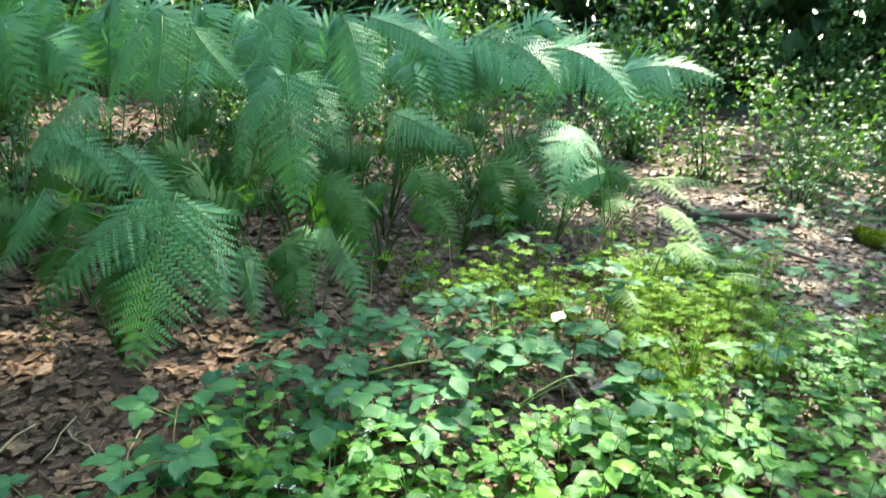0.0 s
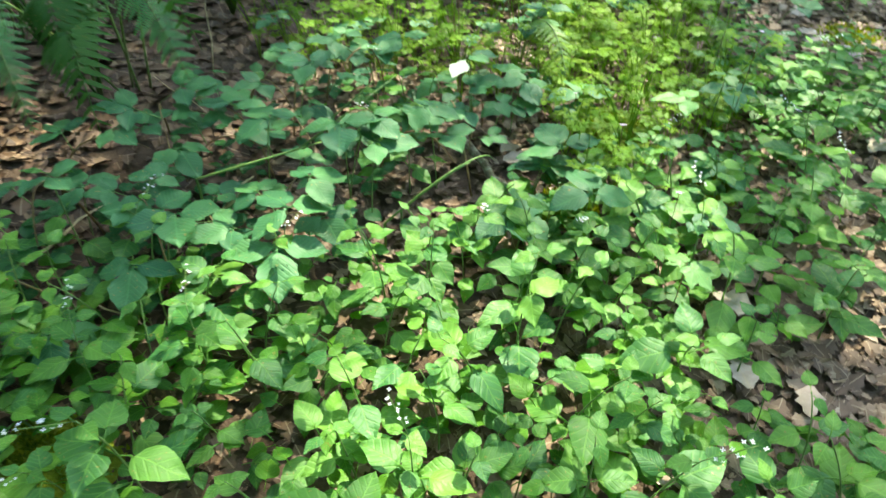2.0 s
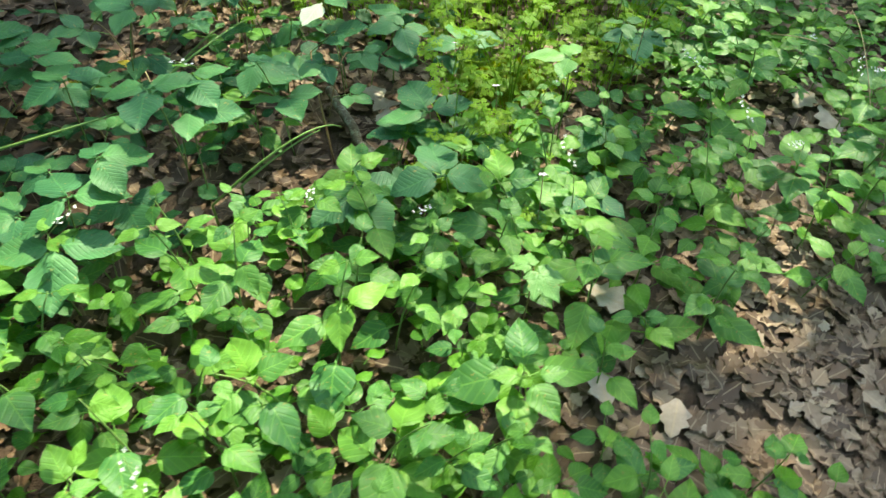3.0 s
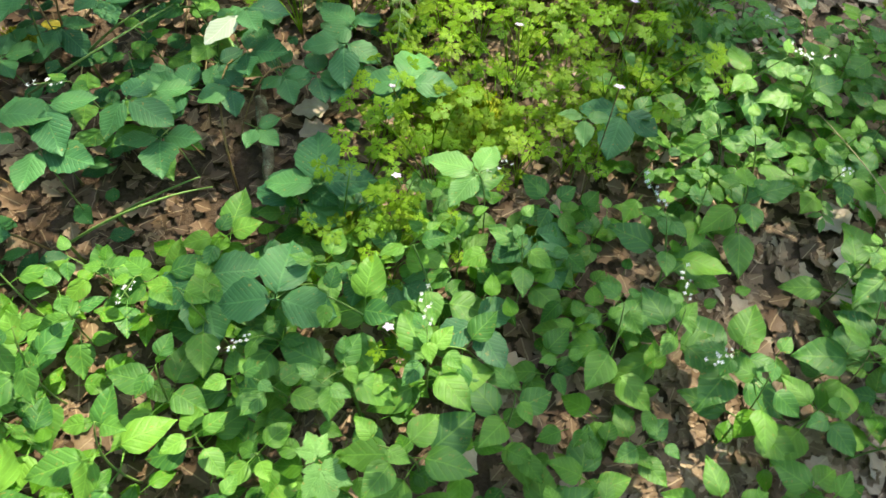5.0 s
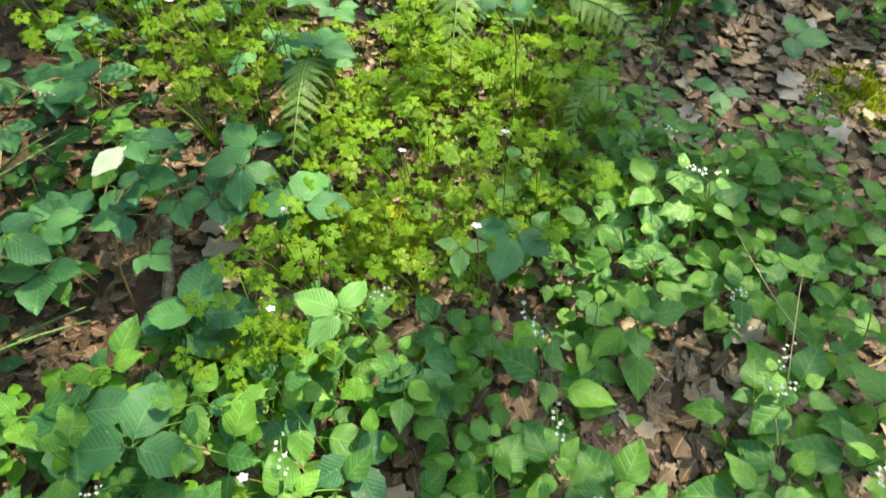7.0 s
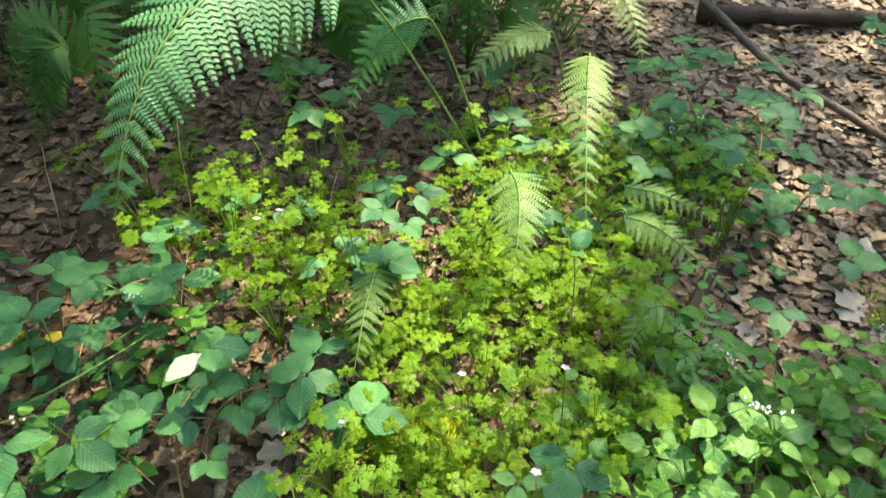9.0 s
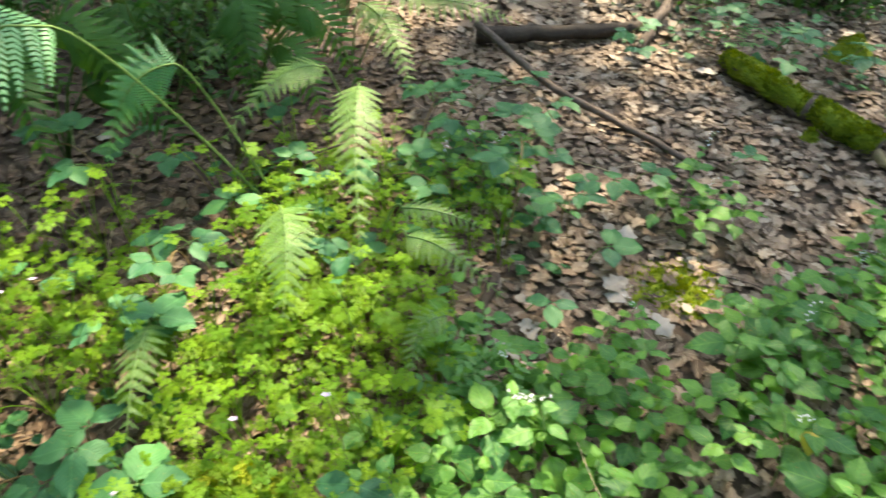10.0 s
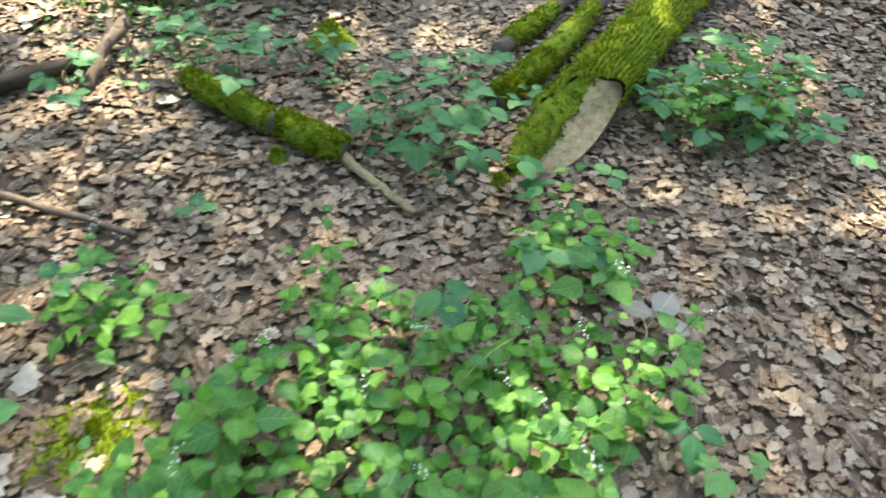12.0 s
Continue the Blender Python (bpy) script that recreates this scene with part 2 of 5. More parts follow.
def bezier(p0, p1, p2, n):
    """n + 1 places on the curve from p0 by way of p1 to p2 (it passes p1 half-way)."""
    p0, p1, p2 = Vector(p0), Vector(p1), Vector(p2)
    c = p1 * 2 - (p0 + p2) * 0.5
    return [p0 * (1 - s) ** 2 + c * 2 * s * (1 - s) + p2 * s * s for s in (i / n for i in range(n + 1))]


def turned(p, az=0.0, tilt=0.0, roll=0.0, s=1.0):
    """A leaf's pose: its stalk's end at p, its midrib towards az (degrees, from +y, clockwise), tilt up, roll about the midrib."""
    return pose(p[0], p[1], p[2], 0, 0, -az) @ pose(0, 0, 0, tilt) @ pose(0, 0, 0, 0, roll) @ Matrix.Scale(s, 4)


def blade(length, width, belly=0.38, point=1.0, droop=0.12, fold=0.12, teeth=0.05, rows=9, stalk=0.0, cols=(-1.0, -0.55, 0.0, 0.55, 1.0)):
    """A leaf blade along +y: ovate outline with toothed edge, folded along the midrib, bent down to the tip."""
    v, f, uv = [], [], []
    for i in range(rows + 1):
        t = i / rows
        w = (math.sin(math.pi * t ** (math.log(0.5) / math.log(belly)))) ** 0.67 if 0 < t < 1 else 0.03
        w *= 1 - 0.5 * point * t ** 2.6
        w *= 1 + teeth * (1 if i % 2 else -1)
        for c in cols:
            x = c * w * width / 2
            z = abs(c) * w * width * fold - droop * length * t * t - 0.06 * width * max(0, abs(c) - 0.5) * w
            z += width * (0.045 * math.sin(7 * t + 3 * c) + 0.03 * abs(c) * math.sin(13 * t + 2 * c))
            v.append((x, t * length, z))
            uv.append((0.5 + 0.5 * c * w, t))
    for i in range(rows):
        for k in range(len(cols) - 1):
            a = i * len(cols) + k
            f.append((a, a + 1, a + len(cols) + 1, a + len(cols)))
    if stalk:
        v = [(x, y + stalk, z) for x, y, z in v] + [(-0.0009, 0, -stalk * 0.3), (0.0009, 0, -stalk * 0.3), (0, 0.0004, -stalk * 0.3 - 0.0018)]
        uv += [(0.5, 0), (0.5, 0), (0.5, 0)]
        k = len(v) - 3
        f += [(k, k + 1, 3, 1), (k + 1, k + 2, 2, 3), (k + 2, k, 1, 2)]
    return v, f, uv


def ground_z(x, y):
    near = 0.018 * noise.noise((x * 1.3, y * 1.3, 4.0)) + 0.008 * noise.noise((x * 5, y * 5, 9.0))
    far = 0.12 * noise.noise((x * 0.25, y * 0.25, 2.0)) * min(1.0, max(0.0, (math.hypot(x - 1, y - 2) - 3) / 5))
    return near + far


# ---- ground ----
def spread(n, near, far):
    """n + 1 coordinates, close together near 0 and wide apart far out."""
    out = []
    for i in range(n + 1):
        s = 2 * i / n - 1
        out.append(near * s * 3 + (far - near * 3) * abs(s) ** 6 * (1 if s > 0 else -1))
    return out


gx, gy = [1 + c for c in spread(130, 2.2, 300)], [2.5 + c for c in spread(130, 2.2, 300)]
gv = [(x, y, ground_z(x, y)) for y in gy for x in gx]
gf = [(j * 131 + i, j * 131 + i + 1, (j + 1) * 131 + i + 1, (j + 1) * 131 + i) for j in range(130) for i in range(130)]
ground = tagged(new("ground", build_mesh("ground", gv, gf, [(p[0], p[1]) for p in gv], SOIL)),
                "dark brown woodland soil under fallen leaves", "ground", kind="structure")


# ---- where plants grow ----
CLEAR = [(0.10, 2.26, 0.15, 0.12), (0.05, 2.05, 0.10, 0.12), (0.25, 2.25, 0.10, 0.13), (1.35, 2.24, 0.14, 0.10), (1.24, 2.01, 0.09, 0.05), (0.63, 2.50, 0.05, 0.05), (1.31, 2.94, 0.16, 0.13), (0.59, 2.00, 0.06, 0.04),
         (0.88, 1.42, 0.16, 0.10), (-0.81, 2.31, 0.10, 0.14), (0.26, 2.38, 0.08, 0.08), (-0.49, 1.92, 0.05, 0.06), (-1.34, 1.59, 0.16, 0.4), (1.22, 3.08, 0.11, 0.12),
         (1.70, 3.10, 0.17, 0.22), (1.68, 3.35, 0.18, 0.15), (2.28, 3.45, 0.13, 0.18), (3.70, 3.05, 0.28, 0.24), (0.95, 3.35, 0.06, 0.12), (-0.02, 3.97, 0.3, 0.3)]


def scatter(rng, spots, gap, tries=4000, taken=None):
    """Places at least gap apart inside ellipses (x, y, rx, ry, share)."""
    out = [] if taken is None else taken
    found = []
    total = sum(s[2] * s[3] for s in spots)
    for _ in range(tries):
        r = rng.random() * total
        for x, y, rx, ry, share in spots:
            r -= rx * ry
            if r <= 0:
                break
        turn, out_by = rng.random() * 2 * math.pi, math.sqrt(rng.random())
        px, py = x + rx * out_by * math.cos(turn), y + ry * out_by * math.sin(turn)
        if rng.random() > share or any(((px - a) / b) ** 2 + ((py - c) / d) ** 2 < 1 for a, c, b, d in CLEAR):
            continue
        if all((px - q[0]) ** 2 + (py - q[1]) ** 2 > gap * gap for q in out):
            out.append((px, py))
            found.append((px, py))
    return found


# ---- nightshade: upright herb with opposite pointed leaves and small white flowers ----
NS_LEAF = [Geo().add(*blade(0.070, 0.049 + 0.004 * (k % 3), 0.36 + 0.02 * (k % 2), 1.05, 0.08 + 0.05 * (k % 4), 0.03 + 0.03 * (k % 3), 0.018, 13, 0.024)).mesh("nightshade_leaf", NIGHTSHADE) for k in range(6)]


def star_flower(name, petals, size, width, mat):
    g = Geo()
    for k in range(petals):
        v, f, uv = blade(size, size * width, 0.6, 0.1, 0.15, 0.05, 0.0, 4)
        g.add(v, f, uv, turned((0, 0, 0), k * 360 / petals, 22))
    return g.mesh(name, mat)


LABEL_NS = "green woodland herb with pointed oval leaves growing from leaf litter"
LABEL_NS_FL = "green woodland herb with pointed leaves and tiny white flowers"


def nightshade(rng, height, flowering):
    root = thing("nightshade_plant", pose(0, 0, 0), LABEL_NS_FL if flowering else LABEL_NS, "wild plant", "woodland herbs")
    lean = Vector((rng.uniform(-0.3, 0.3), rng.uniform(-0.35, 0.15), 0))
    top = Vector((lean.x * height, lean.y * height, height))
    line = bezier((0, 0, -0.01), (top.x * 0.3, top.y * 0.3, height * 0.55), top, 8)
    g = Geo().add(*tube(line, [0.0022 - 0.0012 * i / 8 for i in range(9)], 5))
    tiers = 4 if height > 0.24 else 3
    az = rng.random() * 180
    leaves = []
    for k in range(tiers):
        s = 0.38 + 0.60 * k / (tiers - 1)
        p = line[min(8, round(s * 8))]
        size = (1.18, 1.12, 0.85, 0.5)[k if tiers == 4 else k + 1] * rng.uniform(0.85, 1.15)
        for half in (0, 180):
            a = az + half + rng.uniform(-22, 22)
            leaves.append((p, a, rng.uniform(-18, 14), rng.uniform(-14, 14), size))
        az += 90 + rng.uniform(-15, 15)
    part("stem", g.mesh("stem", STEM), root)
    for q, a, tilt, roll, size in leaves:
        part("leaf", rng.choice(NS_LEAF), root, turned(q, a, tilt, roll, size))
    if flowering:
        up = [top + Vector((lean.x * 0.05 * i, lean.y * 0.05 * i, 0.0065 * i)) for i in range(7)]
        rac = part("flower_spike", Geo().add(*tube(up, [0.0007] * 7, 4)).mesh("flower_spike", STEM), root)
        g = Geo()
        for i in range(2, 7):
            for k in range(2):
                a = rng.random() * 360
                q = up[i] + Vector((math.sin(radians(a)) * 0.009, math.cos(radians(a)) * 0.009, 0.002))
                m = turned(q, a, rng.uniform(-30, 40), 0, rng.uniform(0.8, 1.2))
                for n in range(4):
                    g.add(*blade(0.0038, 0.0021, 0.6, 0.1, 0.15, 0.05, 0.0, 3, cols=(-1, 0, 1)), m=m @ turned((0, 0, 0), n * 90, 22))
        part("blossom", g.mesh("blossom", WHITE_PETAL), rac, label="tiny white flowers")
    return root


def sow(rng, protos, places, low=0.8, high=1.2):
    """Sets the first of each kind down at the first places, copies at the rest."""
    for i, (x, y) in enumerate(places):
        s = rng.uniform(low, high)
        m = pose(x, y, ground_z(x, y), rng.uniform(-7, 7), rng.uniform(-7, 7), rng.uniform(0, 360)) @ Matrix.Scale(s, 4)
        if i < len(protos):
            protos[i].matrix_basis = m
        else:
            copy_thing(protos[i % len(protos)], m @ Matrix.Diagonal((*(1 / c for c in protos[i % len(protos)].scale), 1)))


rng = random.Random(11)
NEAR_CARPET = [(1.35, 2.86, 0.3, 0.12, 0.5), (-0.70, 1.36, 0.30, 0.24, 0.9), (-0.78, 1.68, 0.2, 0.18, 0.4), (0.55, 1.24, 0.24, 0.14, 0.9), (0.86, 1.24, 0.12, 0.08, 0.5), (0.03, 1.46, 0.50, 0.38, 1.0), (0.62, 1.82, 0.42, 0.36, 0.8), (-0.52, 1.55, 0.16, 0.25, 0.8), (1.20, 2.45, 0.28, 0.25, 1.0), (1.50, 2.64, 0.20, 0.25, 0.8), (0.94, 2.08, 0.20, 0.16, 0.9), (-0.05, 2.32, 0.13, 0.2, 0.5), (1.62, 2.30, 0.08, 0.26, 0.5), (1.36, 2.70, 0.33, 0.18, 0.9), (0.30, 1.85, 0.3, 0.2, 0.9), (1.16, 1.86, 0.34, 0.2, 0.35), (1.45, 2.1, 0.14, 0.14, 0.4), (1.11, 3.66, 0.22, 0.2, 0.3)]
FAR_CARPET = [(2.45, 2.45, 0.32, 0.16, 0.8), (2.85, 2.9, 0.2, 0.2, 0.5), (2.18, 2.70, 0.38, 0.40, 1.0), (2.48, 3.12, 0.16, 0.26, 1.0), (2.74, 2.66, 0.22, 0.25, 0.9), (3.08, 2.69, 0.16, 0.13, 0.5), (3.21, 3.15, 0.17, 0.19, 0.6), (1.90, 3.44, 0.14, 0.10, 0.6), (4.40, 3.62, 0.34, 0.24, 0.5)]
CARPET = NEAR_CARPET + FAR_CARPET
ns_places = scatter(rng, CARPET, 0.092, 9000)
kinds = [nightshade(rng, h, fl) for h, fl in ((0.25, True), (0.26, False), (0.21, False), (0.24, False), (0.22, False), (0.17, False), (0.27, True), (0.22, False), (0.25, False), (0.19, False))]
sow(rng, kinds, ns_places, 0.7, 1.18)

# ---- bramble: arching stems with leaves of three leaflets ----
BR_LEAF = [Geo().add(*blade(0.068, 0.050 + 0.004 * (k % 3), 0.48, 0.6, 0.06 + 0.05 * (k % 3), 0.04 + 0.04 * (k % 3), 0.045, 10, 0.007)).mesh("leaflet", BRAMBLE) for k in range(5)]
BR_PALE = [Geo().add(*blade(0.068, 0.047, 0.46, 0.8, 0.10, 0.07, 0.05, 10, 0.007)).mesh("leaflet", BRAMBLE_PALE)]
BR_WHITE = [Geo().add(*blade(0.068, 0.047, 0.48, 0.6, 0.06, 0.05, 0.045, 10, 0.007)).mesh("leaflet", PALE)]
DRY_LEAF = [Geo().add(*blade(0.068, 0.052, 0.5, 0.4, 0.10, 0.07, 0.045, 10, 0.007)).mesh("leaflet", DRIED)]


def trefoil(rng, stalk, p, az, tilt, size, meshes, spread_deg=72, count=3):
    """Leaflets round the end p of a stalk: one ahead, two aside."""
    for k, a in enumerate((0, spread_deg, -spread_deg)[:count]):
        part("leaflet", rng.choice(meshes), stalk, turned(p, az + a + rng.uniform(-8, 8), tilt + rng.uniform(-8, 8), rng.uniform(-10, 10), size * (1.1 if k == 0 else 0.92)))


def bramble(rng, reach, height, leaves, meshes=None, low=0.75, high=1.15):
    root = thing("bramble", pose(0, 0, 0), "trailing bramble stem with dark green leaves of three leaflets", "bramble", "brambles")
    line = bezier((0, 0, -0.01), (0, reach * 0.45, height), (0, reach, height * 0.55), 10)
    part("stem", Geo().add(*tube(line, [0.0028 - 0.0014 * i / 10 for i in range(11)], 5)).mesh("stem", RED_STEM), root)
    for k in range(leaves):
        p = line[min(10, 3 + round(7 * (k + 0.5) / leaves))]
        az = (k % 2 * 2 - 1) * rng.uniform(30, 95) + rng.uniform(-20, 20)
        d = rng.uniform(0.03, 0.06)
        q = p + Vector((math.sin(radians(az)) * d, math.cos(radians(az)) * d, d * 0.7))
        stalk = part("leaf", Geo().add(*tube([p, q], [0.0013, 0.001], 4)).mesh("leaf_stalk", STEM), root)
        trefoil(rng, stalk, q, az, rng.uniform(-15, 10), rng.uniform(low, high), meshes or BR_LEAF)
    return root


THORNY = [(-0.78, 1.95, 0.3, 0.25, 0.6), (-1.05, 1.5, 0.25, 0.2, 0.4), (3.03, 3.94, 0.24, 0.22, 0.8), (3.45, 4.15, 0.12, 0.3, 0.6), (2.95, 4.6, 0.15, 0.2, 0.6), (-0.62, 2.10, 0.22, 0.25, 0.6), (-0.55, 1.75, 0.2, 0.2, 0.5), (-0.35, 2.10, 0.34, 0.33, 0.7), (0.0, 2.28, 0.24, 0.24, 0.6), (-0.93, 1.72, 0.30, 0.32, 0.35), (-0.40, 2.46, 0.4, 0.25, 0.4), (0.30, 2.50, 0.25, 0.2, 0.5),
          (0.33, 2.02, 0.12, 0.12, 0.6), (0.4, 3.35, 0.3, 0.3, 0.4), (-0.23, 2.73, 0.2, 0.2, 0.5), (1.08, 3.70, 0.25, 0.3, 0.9), (1.35, 3.32, 0.15, 0.2, 0.6), (4.30, 3.65, 0.35, 0.36, 0.6), (2.4, 4.92, 0.48, 0.24, 0.5)]
br_places = scatter(rng, THORNY, 0.19, 1500)
kinds = [bramble(rng, r, h, n) for r, h, n in ((0.28, 0.2, 3), (0.2, 0.16, 2), (0.36, 0.24, 4), (0.25, 0.14, 3), (0.16, 0.2, 2), (0.3, 0.18, 3))]
sow(rng, kinds, br_places, 0.85, 1.2)


def lone_trefoil(x, y, z, az, tilt, size, meshes, label, count=3, spread_deg=72, foot=(0.03, 0.05), material=STEM):
    """One leaf of three leaflets on its own stalk, its leaflets meeting at (x, y, z)."""
    root = thing("bramble_leaf", pose(x, y, ground_z(x, y)), label, "bramble", "brambles")
    h = z - ground_z(x, y)
    stalk = part("stem", Geo().add(*tube(bezier((foot[0], foot[1], -0.01), (foot[0] * 0.6, foot[1] * 0.7, h * 0.6), (0, 0, h), 6), [0.0018 - 0.0001 * i for i in range(7)], 5)).mesh("stem", material), root)
    trefoil(random.Random(int(x * 1000) + int(y * 777)), stalk, Vector((0, 0, h)), az, tilt, size, meshes, spread_deg, count)
    return root


# leaves of three that stand clear of the rest, each where it grows: place, height, way of the end leaflet, size
BRAMBLE_NEAR = [(-0.20, 2.02, 0.30, 176, 1.5), (-0.30, 1.77, 0.25, 331, 1.5), (0.32, 2.05, 0.15, 8, 1.5), (-0.26, 1.84, 0.28, 52, 1.3), (-0.37, 2.05, 0.30, 321, 1.4), (-0.32, 1.70, 0.20, 171, 1.6), (-0.00, 2.11, 0.30, 100, 1.2), (-0.50, 2.20, 0.25, 9, 1.4), (-0.60, 1.82, 0.20, 283, 1.5), (-0.12, 1.99, 0.27, 88, 1.3), (-0.90, 1.75, 0.12, 256, 1.3), (-0.79, 1.92, 0.20, 302, 1.3), (-1.08, 1.61, 0.10, 212, 1.2), (-0.53, 1.75, 0.25, 166, 1.4), (-0.60, 1.65, 0.20, 183, 1.3), (-0.75, 1.54, 0.12, 157, 1.3), (-0.13, 2.06, 0.30, 148, 1.3), (-0.30, 2.33, 0.30, 294, 1.3)]
BRAMBLE_MIDDLE = [(-0.05, 2.53, 0.28, 312, 1.5), (0.32, 2.48, 0.20, 302, 1.4), (0.47, 2.35, 0.20, 353, 1.5), (0.36, 2.07, 0.20, 349, 1.6), (0.78, 2.08, 0.15, 147, 1.4), (0.70, 1.89, 0.12, 136, 1.2), (0.91, 2.36, 0.22, 193, 1.3), (0.41, 2.71, 0.30, 12, 1.3), (0.20, 1.86, 0.15, 151, 1.6), (0.37, 1.81, 0.25, 353, 1.5), (0.26, 2.37, 0.15, 249, 1.1), (0.41, 3.28, 0.20, 334, 1.5), (0.31, 3.06, 0.25, 261, 1.4), (0.42, 3.87, 0.20, 168, 1.3), (-0.23, 2.75, 0.22, 327, 1.3), (-0.17, 2.59, 0.20, 267, 1.4), (0.31, 2.43, 0.20, 173, 1.3), (0.39, 2.75, 0.25, 10, 1.3)]
BRAMBLE_LITTER = [(1.36, 3.35, 0.12, 3, 1.4), (1.64, 3.54, 0.15, 99, 1.3), (1.55, 3.57, 0.12, 307, 1.0), (1.80, 3.63, 0.12, 72, 1.2), (1.58, 3.25, 0.10, 99, 1.3), (1.38, 3.00, 0.10, 185, 1.1), (1.44, 4.07, 0.08, 185, 1.2), (1.00, 3.24, 0.15, 196, 1.1), (1.09, 4.04, 0.15, 359, 1.2), (1.23, 3.68, 0.15, 61, 1.2), (2.97, 3.79, 0.15, 207, 1.7), (2.89, 4.02, 0.12, 343, 1.3), (3.12, 3.98, 0.15, 48, 1.5), (3.28, 3.82, 0.20, 231, 1.4), (3.44, 4.13, 0.20, 30, 1.4), (3.00, 4.65, 0.12, 201, 1.5), (2.21, 3.82, 0.08, 12, 1.0)]
BRAMBLE_LOG = [(3.07, 3.14, 0.15, 234, 1.4), (3.19, 3.11, 0.15, 158, 1.3), (3.52, 3.37, 0.12, 98, 1.2), (3.29, 3.44, 0.10, 335, 1.2), (2.70, 3.08, 0.20, 179, 1.5), (4.00, 3.65, 0.15, 222, 1.4), (4.45, 3.78, 0.25, 46, 1.6), (4.06, 3.45, 0.12, 245, 1.2), (4.25, 3.37, 0.12, 229, 1.3), (4.45, 3.31, 0.10, 140, 1.2), (4.64, 3.76, 0.25, 108, 1.4), (4.24, 3.70, 0.20, 344, 1.4), (4.75, 3.59, 0.15, 171, 1.3), (4.31, 3.56, 0.15, 76, 1.3), (3.06, 2.49, 0.12, 223, 1.3)]
lead = random.Random(19)
for x, y, z, az, size in BRAMBLE_NEAR + BRAMBLE_MIDDLE + BRAMBLE_LITTER + BRAMBLE_LOG:
    lone_trefoil(x, y, z, az, lead.uniform(-18, 6), size, BR_LEAF, "bramble leaf of three broad dark green leaflets", 3, lead.uniform(75, 100), (lead.uniform(-0.08, 0.08), lead.uniform(-0.02, 0.12)))
lone_trefoil(0.126, 2.358, 0.3, 215, -8, 1.1, BR_WHITE, "bramble leaf turned over showing its whitish underside", 1)
lone_trefoil(0.132, 2.37, 0.306, 80, 4, 1.1, BR_LEAF, "dark green bramble leaf of two broad leaflets", 2, 60)
lone_trefoil(0.324, 2.088, 0.15, 15, 10, 1.15, BR_LEAF, "dark blue-green bramble leaf near yellow moss", 3, 105)
lone_trefoil(0.822, 2.244, 0.318, 170, -5, 0.72, BR_PALE, "young ribbed bramble leaf of three pale green leaflets", 3, 95)
lone_trefoil(0.654, 2.064, 0.342, 290, -4, 1.15, BR_PALE, "large ribbed light green bramble leaf", 3, 80)
lone_trefoil(0.84, 2.688, 0.468, 20, 30, 0.75, BR_LEAF, "bluish green bramble leaf above the herbs", 2, 140)
lone_trefoil(3.22, 2.80, 0.12, 60, -4, 1.5, DRY_LEAF, "dried grey bramble leaf of three leaflets on a thin stalk", 3, 85)

YELLOWED = [Geo().add(*blade(0.055, 0.042, 0.42, 0.8, 0.2, 0.06, 0.03, 9, 0.007)).mesh("leaflet", YELLOW_LEAF)]
for x, y, z, az in ((-0.42, 2.40, 0.10, 30), (1.9, 2.55, 0.2, 200), (0.3, 3.2, 0.1, 10)):
    lone_trefoil(x, y, z, az, -15, 0.9, YELLOWED, "single yellowed leaf on a thin stalk", 1)

# ---- herb robert: finely cut yellow-green leaves and small pink flowers ----
def cut_leaf(size, k, stalk, at):
    """A finely cut leaf at the pose at, on the stalk that carries it."""
    g = Geo().add(*stalk)
    for a in (-112, -56, 0, 56, 112):
        lobe = size * (1.0 if abs(a) < 90 else 0.72)
        for j, (s, d) in enumerate(((0.35, 0), (0.62, 0), (0.8, 0))):
            for side in (-1, 1):
                v, f, uv = blade(lobe * (0.42 - 0.1 * j), lobe * 0.15, 0.5, 0.5, 0.05, 0.02, 0.0, 3, cols=(-1, 0, 1))
                g.add(v, f, uv, at @ turned((math.sin(radians(a)) * lobe * s * 0.8, math.cos(radians(a)) * lobe * s * 0.8, -0.04 * size * s), a + side * 48, -6 + 5 * math.sin(k + j)))
        v, f, uv = blade(lobe, lobe * 0.15, 0.55, 0.5, 0.10, 0.02, 0.0, 4, cols=(-1, 0, 1))
        g.add(v, f, uv, at @ turned((0, 0, 0), a, 3 * math.sin(k + a)))
    return g.mesh("cut_leaf", ROBERT)


HR_FLOWER = star_flower("flower", 5, 0.0098, 0.72, PINK_PETAL)
LABEL_HR = "yellow-green herb with finely cut leaves"


def herb_robert(rng, height, leaves, flowers=0):
    root = thing("herb_robert", pose(0, 0, 0), LABEL_HR + (" and small lilac-pink flowers" if flowers else " on reddish stalks"), "wild plant", "cut-leaved herbs")
    for k in range(leaves):
        az = k * 137.5 + rng.uniform(-20, 20)
        d, h = rng.uniform(0.02, 0.10), height * rng.uniform(0.45, 1.05)
        p = Vector((math.sin(radians(az)) * d, math.cos(radians(az)) * d, h))
        stalk = tube(bezier((0, 0, -0.005), (p.x * 0.3, p.y * 0.3, h * 0.6), p, 5), [0.0011] * 6, 4)
        at = turned(p, az, rng.uniform(-25, 10), rng.uniform(-15, 15), rng.uniform(0.7, 1.25))
        part("leaf", cut_leaf(0.032, k, stalk, at), root)
    return root


